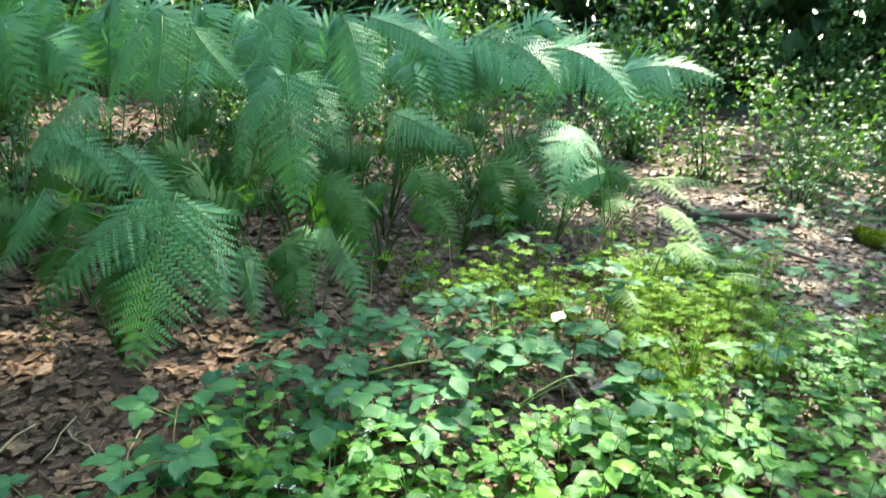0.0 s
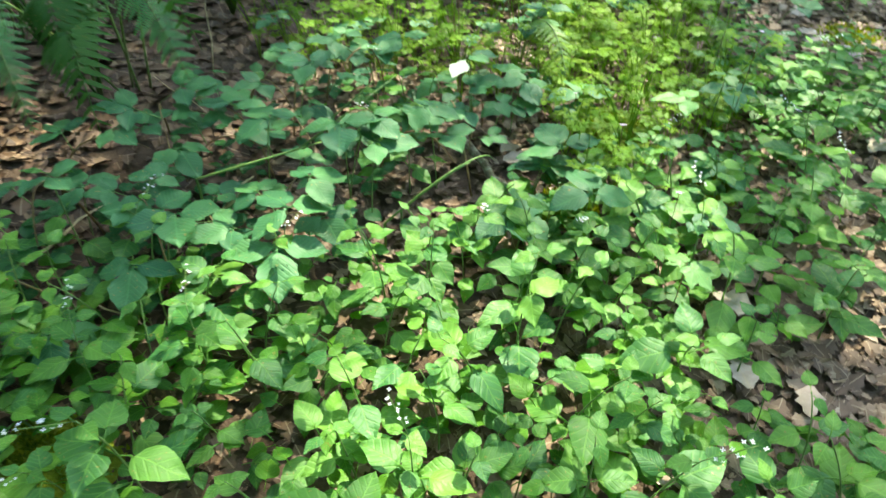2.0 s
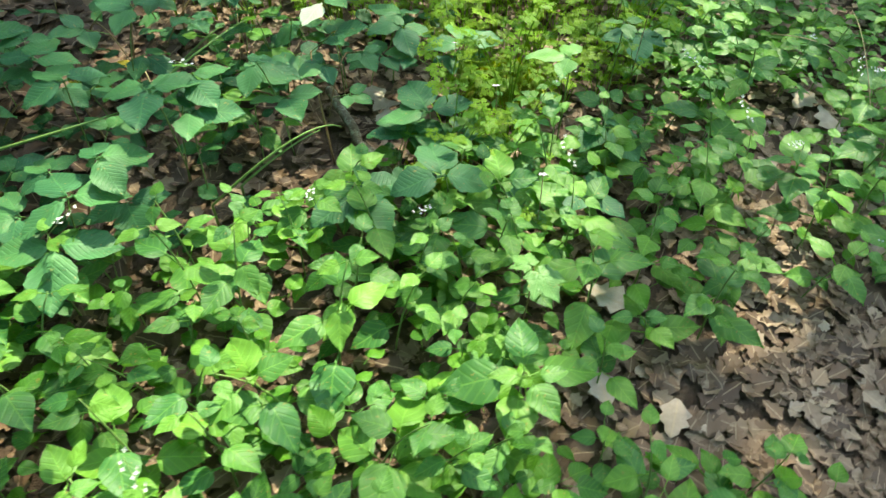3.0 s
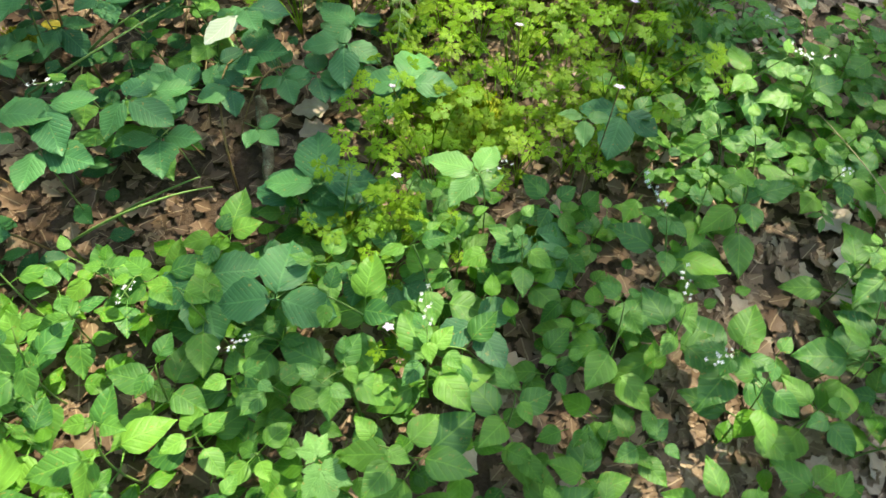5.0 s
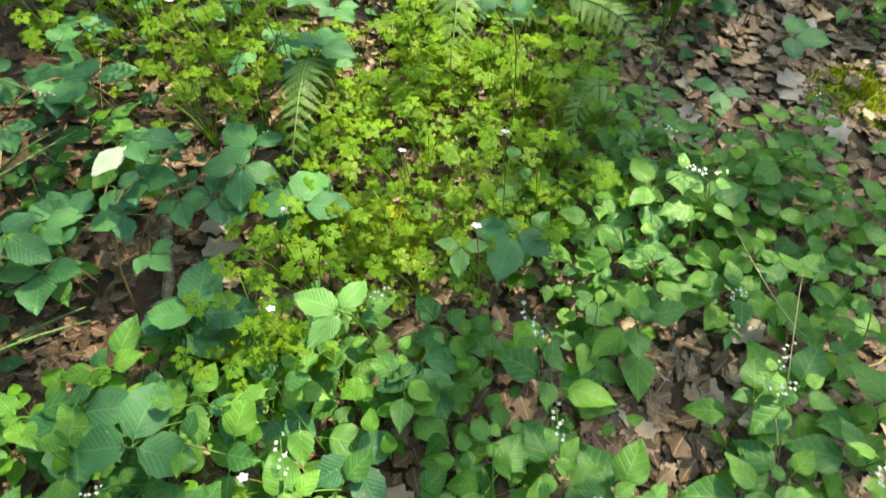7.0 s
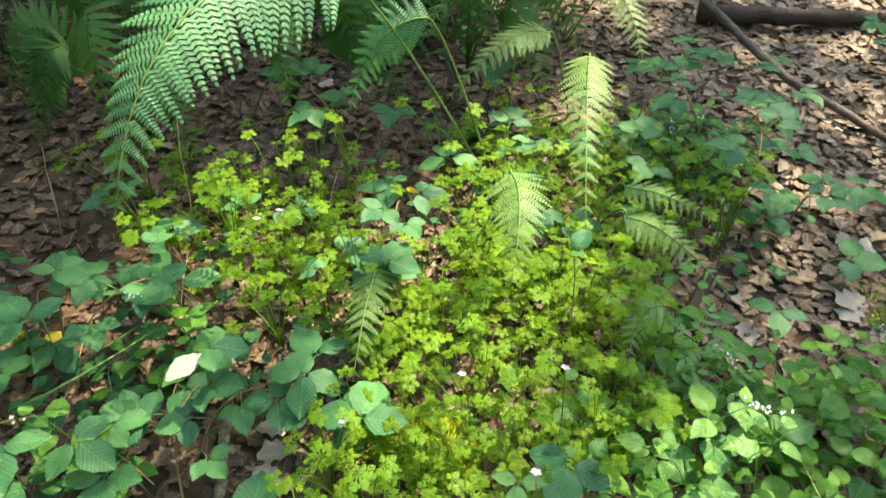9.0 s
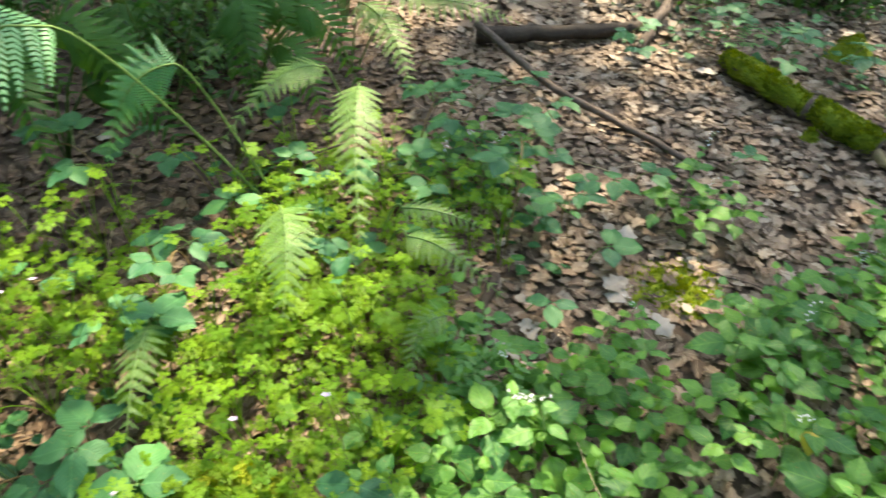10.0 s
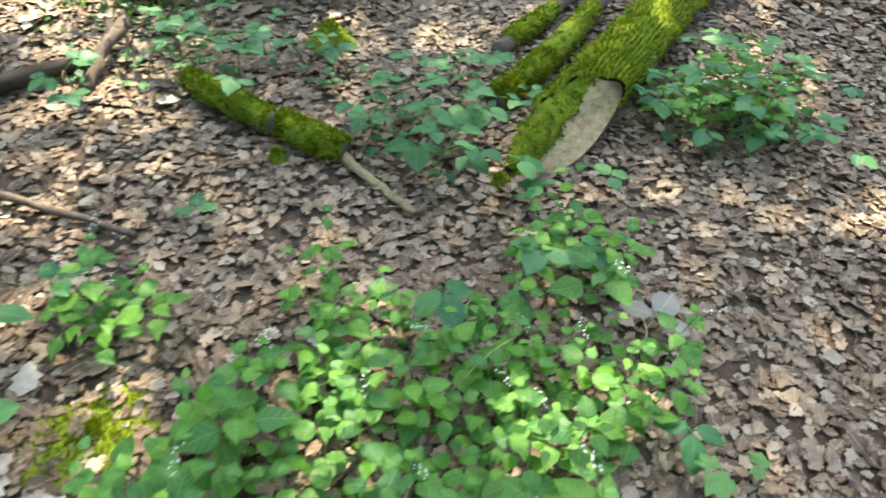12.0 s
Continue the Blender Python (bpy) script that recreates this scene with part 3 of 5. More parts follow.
CUT = [(0.72, 2.66, 0.36, 0.40, 1.0), (0.49, 2.07, 0.12, 0.09, 0.8), (0.56, 2.29, 0.18, 0.12, 0.8), (0.18, 2.78, 0.2, 0.2, 0.45), (0.80, 3.05, 0.30, 0.30, 1.0), (0.0, 2.98, 0.28, 0.3, 0.3),
       (0.65, 3.45, 0.3, 0.26, 0.6), (-0.35, 2.95, 0.25, 0.2, 0.35), (1.1, 3.3, 0.2, 0.2, 0.3)]
hr_places = scatter(rng, CUT, 0.094, 2600)
kinds = [herb_robert(rng, h, n) for h, n in ((0.24, 7), (0.30, 7), (0.19, 6), (0.27, 7), (0.22, 7), (0.33, 7))]
sow(rng, kinds, hr_places, 0.8, 1.2)


def flower_stalk(x, y, z):
    """A single herb robert flower at (x, y, z) on its stalk, with two leaves low on it."""
    h = z - ground_z(x, y)
    root = thing("herb_robert", pose(x, y, ground_z(x, y)), LABEL_HR + " and one lilac-pink five-petalled flower", "wild plant", "cut-leaved herbs")
    part("stem", Geo().add(*tube(bezier((0.02, 0.03, -0.005), (0.015, 0.02, h * 0.5), (0, 0, h), 5), [0.001] * 6, 4)).mesh("stem", RED_STEM), root)
    for k in range(3):
        p = Vector((0.02 * math.sin(k * 2.1), 0.02 * math.cos(k * 2.1), h * (0.45 + 0.1 * k)))
        part("leaf", cut_leaf(0.03, k, tube([(0.014, 0.02, h * 0.4), p], [0.001, 0.0008], 4), turned(p, k * 120, -8, 0, 0.9)), root)
    part("flower", HR_FLOWER, root, turned((0, 0, h), 180, 25))


for x, y, z in ((0.508, 2.084, 0.256), (0.562, 1.798, 0.257), (0.442, 2.324, 0.212), (0.848, 2.197, 0.456), (0.116, 2.666, 0.407),
                (0.11, 2.771, 0.344), (0.864, 2.416, 0.44), (0.672, 2.424, 0.336)):
    flower_stalk(x, y, z)

# ---- ferns ----
def pinna_mesh(mat, bend):
    """One pinna of length 1 along +y, cut into paired lobes."""
    g = Geo().add(*tube([(0, 0, 0), (0, 0.5, -0.03 * bend), (0, 1, -0.16 * bend)], [0.007, 0.005, 0.002], 3))
    n = 12
    for i in range(n):
        t = (i + 0.4) / n
        ln = 0.15 * (1 - t ** 1.5) ** 0.85 + 0.010
        z = -0.16 * bend * t * t
        for side in (-1, 1):
            w = 0.031
            b = Vector((0, t, z))
            tip = Vector((side * ln, t + ln * 0.38, z - 0.03))
            midp = b.lerp(tip, 0.6)
            g.add([b + Vector((0, -w, 0)), midp + Vector((side * 0.008, -w * 0.8, 0.012)), tip, midp + Vector((0, w * 0.8, 0.004)), b + Vector((0, w, 0))],
                  [(0, 1, 3, 4), (1, 2, 3)], [(0.5 + side * 0.05, t), (0.5 + side * 0.3, t - 0.01), (0.5 + side * 0.5, t), (0.5 + side * 0.3, t + 0.01), (0.5 + side * 0.05, t + 0.02)])
    return g.mesh("pinna", mat, False)


PINNA = [pinna_mesh(FERN, b) for b in (0.6, 1.4)]
PINNA_LIT = [pinna_mesh(FERN_LIT, b) for b in (0.6, 1.4)]


def frond(rng, plant, p0, b0, b1, b2, width, pinnae=PINNA, facing=(0, -0.5, 1.0), pairs=17):
    """A frond: a stalk from its foot p0 to the blade's start b0, the blade by way of b1 to its tip b2, with paired pinnae."""
    line = bezier(b0, b1, b2, 40)
    low = bezier(p0, (Vector(p0) * 0.35 + Vector(b0) * 0.65 + Vector((0, 0, 0.06))), b0, 8)
    axis = low[:-1] + line[::4]
    stalk = part("frond", Geo().add(*tube(axis, [0.0042 - 0.0034 * i / len(axis) for i in range(len(axis))], 5)).mesh("frond", STEM), plant)
    gap = sum((line[i + 1] - line[i]).length for i in range(40)) / pairs
    for k in range(pairs):
        s = (k + 0.3) / pairs
        i = min(39, int(s * 40))
        p = line[i].lerp(line[i + 1], s * 40 - i)
        t = (line[i + 1] - line[i]).normalized()
        nrm = Vector(facing)
        nrm = (nrm - t * nrm.dot(t)).normalized()
        ln = width * (0.7 + 0.3 * min(1, s / 0.25)) * (1 - s) ** 0.8 + 0.012
        for side in (-1, 1):
            across = t.cross(nrm) * side
            y = (across * 0.88 + t * (0.42 + 0.25 * s) - nrm * 0.14 + Vector((rng.uniform(-.06, .06), rng.uniform(-.06, .06), rng.uniform(-.09, .05)))).normalized()
            x = y.cross(nrm).normalized()
            z = x.cross(y)
            m = Matrix((x, y, z)).transposed().to_4x4()
            m.translation = p
            part("pinna", pinnae[(k // 3) % 2], stalk, m @ Matrix.Diagonal((min(ln * 1.3, gap * 3.7), ln * rng.uniform(0.88, 1.1), ln, 1)))


def far_frond(rng, plant, p0, p1, p2, width, facing, pairs, mat=FERN):
    """A distant frond in one mesh: stalk and plain pinnae."""
    line = bezier(p0, p1, p2, 24)
    g = Geo().add(*tube(line[::3], [0.005 - 0.0005 * i for i in range(9)], 4))
    bv, bf, bu = blade(1.0, 0.2, 0.3, 1.0, 0.15, 0.05, 0.12, 6)
    for k in range(pairs):
        s = 0.35 + 0.63 * (k + 0.5) / pairs
        i = min(23, int(s * 24))
        p, t = line[i].lerp(line[i + 1], s * 24 - i), (line[i + 1] - line[i]).normalized()
        nrm = Vector(facing)
        nrm = (nrm - t * nrm.dot(t)).normalized()
        u = (s - 0.35) / 0.65
        for side in (-1, 1):
            y = (t.cross(nrm) * side * 0.88 + t * (0.36 + 0.3 * u) - nrm * 0.18).normalized()
            x = y.cross(nrm).normalized()
            m = Matrix((x, y, x.cross(y))).transposed().to_4x4()
            m.translation = p
            g.add(bv, bf, bu, m @ Matrix.Scale(width * (0.5 + 0.5 * min(1, u / 0.25)) * (1 - u) ** 0.72 + 0.02, 4))
    part("frond", g.mesh("frond", mat), plant)


def far_fern(rng, label, fronds, mat=FERN):
    x, y, _ = fronds[0][0]
    o = Vector((x, y, ground_z(x, y)))
    plant = thing("fern", pose(*o), label, "fern", "ferns")
    for p0, p1, p2, w, facing, pairs in fronds:
        far_frond(rng, plant, Vector(p0) - o, Vector(p1) - o, Vector(p2) - o, w, facing, pairs, mat)


def fern(rng, label, fronds, pinnae=PINNA):
    """fronds: (foot, blade's start, its middle, tip, width, facing) in world places; the plant stands at the first foot."""
    x, y, _ = fronds[0][0]
    o = Vector((x, y, ground_z(x, y)))
    plant = thing("fern", pose(*o), label, "fern", "ferns")
    for p0, b0, b1, b2, w, facing, *pairs in fronds:
        frond(rng, plant, Vector(p0) - o, Vector(b0) - o, Vector(b1) - o, Vector(b2) - o, w, pinnae, facing, *pairs)
    return plant


TALL = "tall bluish green fern with drooping feathery fronds"
fern(rng, TALL,
     [((-1.55, 3.10, 0), (-1.04, 2.71, 1.09), (-0.98, 2.58, 0.84), (-0.94, 2.49, 0.53), 0.245, (0.15, -1, 0.5), 19),
      ((-1.52, 3.12, 0), (-1.01, 2.51, 1.08), (-1.09, 2.38, 0.93), (-1.10, 2.29, 0.67), 0.107, (-0.5, -1, 0.4)),
      ((-1.49, 3.10, 0), (-1.05, 2.86, 1.08), (-0.90, 2.73, 0.98), (-0.79, 2.64, 0.79), 0.150, (0.3, -1, 0.6))])
fern(rng, TALL,
     [((-2.05, 3.50, 0), (-1.72, 3.06, 1.29), (-1.68, 2.93, 1.10), (-1.67, 2.84, 0.92), 0.205, (0.1, -1, 0.5)),
      ((-2.02, 3.52, 0), (-1.73, 2.91, 1.25), (-1.79, 2.78, 1.06), (-1.81, 2.69, 0.84), 0.117, (-0.4, -1, 0.5)),
      ((-1.99, 3.50, 0), (-1.68, 3.26, 1.25), (-1.50, 3.13, 1.10), (-1.34, 3.04, 0.99), 0.141, (0.2, -0.9, 0.7))])
fern(rng, TALL,
     [((-1.00, 3.75, 0), (-0.91, 3.26, 1.30), (-0.83, 3.13, 1.10), (-0.80, 3.04, 0.91), 0.219, (0.1, -1, 0.4)),
      ((-0.97, 3.77, 0), (-0.85, 3.46, 1.33), (-0.61, 3.33, 1.27), (-0.39, 3.24, 1.16), 0.167, (0.1, -0.9, 0.8)),
      ((-0.94, 3.75, 0), (-1.38, 3.66, 1.40), (-1.37, 3.53, 1.23), (-1.38, 3.44, 1.07), 0.212, (0, -1, 0.5))])
fern(rng, TALL,
     [((-0.15, 4.10, 0), (-0.34, 3.56, 1.26), (-0.03, 3.43, 1.19), (0.13, 3.34, 0.96), 0.292, (0.1, -0.9, 0.8)),
      ((-0.12, 4.12, 0), (0.05, 3.56, 1.22), (0.31, 3.43, 1.15), (0.56, 3.34, 0.85), 0.292, (0.2, -0.9, 0.8)),
      ((-0.09, 4.10, 0), (0.50, 3.76, 1.12), (0.72, 3.63, 1.16), (0.95, 3.54, 1.09), 0.200, (0, -0.8, 0.9)),
      ((-0.06, 4.12, 0), (-0.77, 3.66, 0.84), (-0.57, 3.53, 0.80), (-0.33, 3.44, 0.68), 0.212, (0, -0.8, 0.9))])
fern(rng, "large pale green fern with broad fronds hanging over brown litter",
     [((-1.55, 2.45, 0), (-1.11, 1.88, 0.79), (-1.14, 1.75, 0.57), (-1.18, 1.66, 0.30), 0.287, (0.15, -0.9, 0.8), 19),
      ((-1.52, 2.47, 0), (-1.19, 1.91, 0.75), (-1.33, 1.78, 0.64), (-1.49, 1.69, 0.43), 0.177, (-0.3, -0.8, 0.9), 18),
      ((-1.49, 2.45, 0), (-1.23, 2.06, 0.69), (-1.06, 1.93, 0.72), (-0.89, 1.84, 0.74), 0.092, (0.1, -0.7, 0.9)),
      ((-1.46, 2.47, 0), (-1.13, 2.01, 0.71), (-1.01, 1.88, 0.57), (-0.96, 1.79, 0.42), 0.140, (0.4, -0.8, 0.8))])
fern(rng, TALL,
     [((-2.05, 2.70, 0), (-1.56, 2.21, 1.03), (-1.62, 2.08, 0.92), (-1.74, 1.99, 0.74), 0.155, (-0.2, -0.8, 0.9)),
      ((-2.02, 2.72, 0), (-1.82, 2.26, 0.85), (-1.56, 2.13, 0.84), (-1.36, 2.04, 0.69), 0.149, (0.1, -0.8, 0.9)),
      ((-1.99, 2.70, 0), (-1.70, 2.11, 0.71), (-1.70, 1.98, 0.61), (-1.75, 1.89, 0.46), 0.138, (-0.2, -0.8, 0.8)),
      ((-1.96, 2.72, 0), (-1.60, 2.36, 0.81), (-1.41, 2.23, 0.76), (-1.28, 2.14, 0.66), 0.122, (0.2, -0.8, 0.8))])
fern(rng, "small dark green fern under taller fronds",
     [((-1.00, 2.70, 0), (-1.12, 2.36, 0.46), (-1.04, 2.23, 0.35), (-0.99, 2.14, 0.20), 0.089, (0, -0.9, 0.6)),
      ((-0.97, 2.72, 0), (-0.83, 2.56, 0.53), (-0.72, 2.43, 0.39), (-0.62, 2.34, 0.17), 0.121, (0.1, -0.9, 0.6)),
      ((-0.94, 2.70, 0), (-0.96, 2.66, 0.47), (-0.97, 2.53, 0.34), (-0.99, 2.44, 0.20), 0.101, (0, -0.9, 0.6)),
      ((-0.91, 2.72, 0), (-0.82, 2.66, 0.48), (-0.88, 2.53, 0.46), (-0.92, 2.44, 0.44), 0.114, (0, -0.9, 0.7))])
fern(rng, "arching fern frond with sunlit bluish green pinnae above leaf litter",
     [((0.50, 3.45, 0), (0.24, 3.00, 0.86), (0.11, 2.64, 0.91), (0.06, 2.36, 0.66), 0.21, (0.15, -0.6, 0.9), 24),
      ((0.52, 3.45, 0), (0.36, 3.25, 0.66), (0.24, 3.20, 0.60), (0.17, 3.12, 0.43), 0.11, (0, -0.8, 0.6), 14)])
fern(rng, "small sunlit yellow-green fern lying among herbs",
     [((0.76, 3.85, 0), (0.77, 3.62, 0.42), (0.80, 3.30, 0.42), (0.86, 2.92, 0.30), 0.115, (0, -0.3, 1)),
      ((0.72, 3.9, 0), (0.62, 3.78, 0.40), (0.50, 3.64, 0.42), (0.36, 3.42, 0.31), 0.10, (0, -0.3, 1), 16)], PINNA_LIT)
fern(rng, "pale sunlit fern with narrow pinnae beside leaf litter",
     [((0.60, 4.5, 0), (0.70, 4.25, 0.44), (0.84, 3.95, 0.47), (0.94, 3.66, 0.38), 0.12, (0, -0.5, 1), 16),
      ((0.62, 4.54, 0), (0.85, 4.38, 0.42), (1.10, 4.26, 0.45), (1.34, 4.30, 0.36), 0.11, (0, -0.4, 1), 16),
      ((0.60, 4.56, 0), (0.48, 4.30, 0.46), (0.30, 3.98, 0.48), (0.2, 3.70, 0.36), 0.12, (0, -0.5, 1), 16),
      ((0.58, 4.56, 0), (0.34, 4.42, 0.52), (0.05, 4.20, 0.60), (-0.14, 3.94, 0.48), 0.13, (0, -0.5, 1), 16)], PINNA_LIT)
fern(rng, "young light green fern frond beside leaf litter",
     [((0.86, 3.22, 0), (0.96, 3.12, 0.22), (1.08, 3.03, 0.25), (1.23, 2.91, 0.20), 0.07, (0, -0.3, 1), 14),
      ((0.84, 3.24, 0), (0.94, 3.20, 0.26), (1.06, 3.16, 0.28), (1.18, 3.14, 0.24), 0.055, (0, -0.3, 1), 12)], PINNA_LIT)
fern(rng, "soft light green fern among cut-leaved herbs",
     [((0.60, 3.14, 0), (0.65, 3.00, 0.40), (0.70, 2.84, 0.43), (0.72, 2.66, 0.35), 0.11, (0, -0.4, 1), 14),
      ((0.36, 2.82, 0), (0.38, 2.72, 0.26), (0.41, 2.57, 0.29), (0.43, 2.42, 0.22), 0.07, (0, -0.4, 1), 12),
      ((1.14, 2.88, 0), (1.08, 2.84, 0.20), (1.02, 2.76, 0.23), (1.0, 2.64, 0.19), 0.06, (0, -0.4, 1), 12)], PINNA_LIT)

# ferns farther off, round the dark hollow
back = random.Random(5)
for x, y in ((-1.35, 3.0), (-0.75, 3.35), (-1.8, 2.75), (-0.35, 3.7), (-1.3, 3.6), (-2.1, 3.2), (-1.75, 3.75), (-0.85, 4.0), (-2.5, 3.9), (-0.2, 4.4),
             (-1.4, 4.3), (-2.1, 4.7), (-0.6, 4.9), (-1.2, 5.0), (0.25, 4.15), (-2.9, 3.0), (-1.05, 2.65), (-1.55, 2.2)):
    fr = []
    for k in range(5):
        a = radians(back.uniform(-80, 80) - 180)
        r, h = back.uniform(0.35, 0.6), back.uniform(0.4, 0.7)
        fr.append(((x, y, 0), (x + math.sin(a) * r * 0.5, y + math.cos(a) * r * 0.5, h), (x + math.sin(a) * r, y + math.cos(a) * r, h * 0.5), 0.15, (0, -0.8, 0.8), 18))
    far_fern(back, "low fern in the hollow under taller fronds, its green darkened for shade", fr, FERN_SHADE)
for x, y in ((-3.0, 4.0), (-2.5, 5.0), (-1.5, 5.1), (-3.8, 5.9), (-0.4, 5.5), (-2.4, 6.7), (-3.5, 2.8), (-1.2, 6.7), (-2.6, 3.1), (-2.3, 4.3), (-0.9, 4.5), (0.5, 5.0), (-2.4, 3.6), (-1.9, 4.4), (-3.2, 4.9), (-1.3, 4.0), (-2.9, 3.6), (0.0, 4.9)):
    fr = []
    for k in range(6):
        a = radians(back.uniform(-85, 85) - 180)
        r, h = back.uniform(0.6, 0.95), back.uniform(1.0, 1.35)
        fr.append(((x, y, 0), (x + math.sin(a) * r * 0.5, y + math.cos(a) * r * 0.5, h), (x + math.sin(a) * r, y + math.cos(a) * r, h * 0.66), 0.24, (0, -0.8, 0.8), 20))
    far_fern(back, "tall green fern in the woodland shade", fr)

# ---- the lower storey of small leaves between the plants ----
def understorey(name, label, spots, count, meshes, low, high, small, large, seed):
    """Low leaves past counting, as one object."""
    r = random.Random(seed)
    parts = [(np.array([c.co[:] for c in me.vertices]), [tuple(p.vertices) for p in me.polygons], np.array([me.uv_layers[0].data[0].uv[:]] * len(me.vertices)), me) for me in meshes]
    for i, (v, f, uv, me) in enumerate(parts):
        for p in me.polygons:
            for li in p.loop_indices:
                uv[me.loops[li].vertex_index] = me.uv_layers[0].data[li].uv[:]
    vv, ff, uu, k = [], [], [], 0
    for x, y in scatter(r, spots, 0.0, count):
        v, f, uv, me = r.choice(parts)
        z = ground_z(x, y) + r.uniform(low, high)
        m = turned((x, y, z), r.random() * 360, r.uniform(-22, 12), r.uniform(-16, 16), r.uniform(small, large))
        vv.append(v @ np.array(m.to_3x3()).T + np.array(m.translation))
        ff += [tuple(q + k for q in p) for p in f]
        uu.append(uv)
        k += len(v)
    mat = meshes[0].materials[0]
    me = build_mesh(name, np.concatenate(vv).tolist(), ff, np.concatenate(uu), LOW_LEAF[mat.name])
    return tagged(new(name, me), label, "undergrowth", kind="stuff")


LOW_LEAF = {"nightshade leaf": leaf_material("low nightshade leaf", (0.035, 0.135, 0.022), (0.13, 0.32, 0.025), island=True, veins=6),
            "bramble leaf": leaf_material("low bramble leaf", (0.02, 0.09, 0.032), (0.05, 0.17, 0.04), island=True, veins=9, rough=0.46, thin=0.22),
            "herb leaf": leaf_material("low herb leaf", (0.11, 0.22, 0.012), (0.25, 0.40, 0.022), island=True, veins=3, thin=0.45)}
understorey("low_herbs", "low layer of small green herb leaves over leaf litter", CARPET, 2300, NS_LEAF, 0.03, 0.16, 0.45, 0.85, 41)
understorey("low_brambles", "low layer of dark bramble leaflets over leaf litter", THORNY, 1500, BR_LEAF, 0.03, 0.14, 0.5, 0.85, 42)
FINE = [cut_leaf(0.03, k, tube([(0, 0, -0.05), (0, 0, 0)], [0.0009, 0.0009], 4), pose(0, 0, 0, -8)) for k in range(3)]
understorey("low_cut_herbs", "low layer of finely cut yellow-green herb leaves", CUT, 1900, FINE, 0.05, 0.2, 0.7, 1.1, 43)

# ---- bare canes and thin stalks between the leaves ----
CANES = [((-0.33, 2.20, 0.12), (-0.13, 2.24, 0.26), (-0.08, 2.45, 0.20)), ((-0.10, 1.89, 0.10), (0.08, 1.93, 0.24), (0.17, 2.02, 0.20)), ((-0.06, 1.99, 0.06), (0.04, 2.01, 0.14), (0.12, 2.06, 0.16)), ((-0.28, 2.35, 0.10), (-0.17, 2.36, 0.20), (-0.14, 2.46, 0.18)), ((-0.54, 1.94, 0.20), (-0.35, 1.93, 0.27), (-0.24, 2.11, 0.20))]
STALKS = [((1.41, 1.92, 0.02), (1.39, 1.98, 0.20), (1.36, 2.04, 0.30)), ((1.48, 2.02, 0.02), (1.42, 2.17, 0.24), (1.43, 2.33, 0.30)), ((1.19, 2.02, 0.02), (1.20, 1.92, 0.10), (1.21, 1.87, 0.14)), ((1.40, 2.62, 0.06), (1.42, 2.33, 0.20), (1.53, 2.31, 0.10)), ((2.58, 2.85, 0.05), (2.67, 2.83, 0.20), (2.75, 2.83, 0.24)), ((2.28, 2.62, 0.05), (2.33, 2.60, 0.15), (2.39, 2.63, 0.20))]


def stalk_between(name, ends, r, mat, label, category):
    """A bent stalk through three places, standing in the litter below the first."""
    o = Vector(ends[0])
    foot = Vector((o.x, o.y, ground_z(o.x, o.y)))
    line = bezier(*[Vector(p) - foot for p in ends], 10)
    line = [Vector((0.0, 0.0, -0.01))] + line
    root = thing(name, pose(*foot), label, category, "stalks")
    part("stem", Geo().add(*tube(line, [r * (1 - 0.05 * i) for i in range(len(line))], 6)).mesh("stem", mat), root)
    return root, line


for ends in CANES:
    root, line = stalk_between("bramble_cane", ends, 0.0034, STEM, "bare yellow-green bramble cane arching over the herbs", "bramble")
    for k in range(2, 11, 2):
        part("thorn", Geo().add(*tube([line[k], line[k] + Vector((0.001, -0.002, 0.008))], [0.0014, 0.0003], 4)).mesh("thorn", RED_STEM), root)
for ends in STALKS:
    stalk_between("dry_stalk", ends, 0.0014, STRAW, "thin pale green stalk leaning over leaf litter", "stalk")


def lobed_seedling(x, y, z, az, size):
    """A young maple: a thin stem and two leaves of five pointed lobes."""
    h = z - ground_z(x, y)
    root = thing("maple_seedling", pose(x, y, ground_z(x, y)), "young maple seedling with pale green lobed leaves", "seedling", "seedlings")
    part("stem", Geo().add(*tube([(0, 0, -0.01), (0.004, 0, h * 0.6), (0, 0, h)], [0.0014, 0.0012, 0.001], 5)).mesh("stem", RED_STEM), root)
    for turn, s in ((0, 1.0), (170, 0.7)):
        g = Geo()
        for a, k in ((0, 1.0), (48, 0.85), (-48, 0.85), (105, 0.5), (-105, 0.5)):
            g.add(*blade(0.05 * k, 0.034 * k, 0.45, 1.3, 0.1, 0.04, 0.12, 8), m=turned((0, 0.012, 0), a, -2))
        part("leaf", g.mesh("lobed_leaf", BRAMBLE_PALE), root, turned((0, 0, h), az + turn, -10, 0, s * size))


lobed_seedling(3.03, 2.39, 0.12, 200, 1.3)
lobed_seedling(0.51, 1.58, 0.25, 150, 1.2)
lobed_seedling(3.16, 2.36, 0.08, 60, 0.9)

h = 0.263 - ground_z(2.21, 2.24)
root = thing("yellow_flower", pose(2.21, 2.24, ground_z(2.21, 2.24)), "small yellow five-petalled flower among green herbs", "flower")
part("stem", Geo().add(*tube([(0, 0, -0.01), (0.006, 0.004, h * 0.5), (0, 0, h)], [0.0011] * 3, 4)).mesh("stem", STEM), root)
part("flower", star_flower("flower", 5, 0.010, 0.8, YELLOW_LEAF), root, turned((0, 0, h), 180, 20))

# ---- compound-leaved seedlings ----
SEED_LEAF = [Geo().add(*blade(0.034, 0.015, 0.45, 0.8, 0.08, 0.05, 0.03, 6)).mesh("leaflet", BRAMBLE_PALE)]


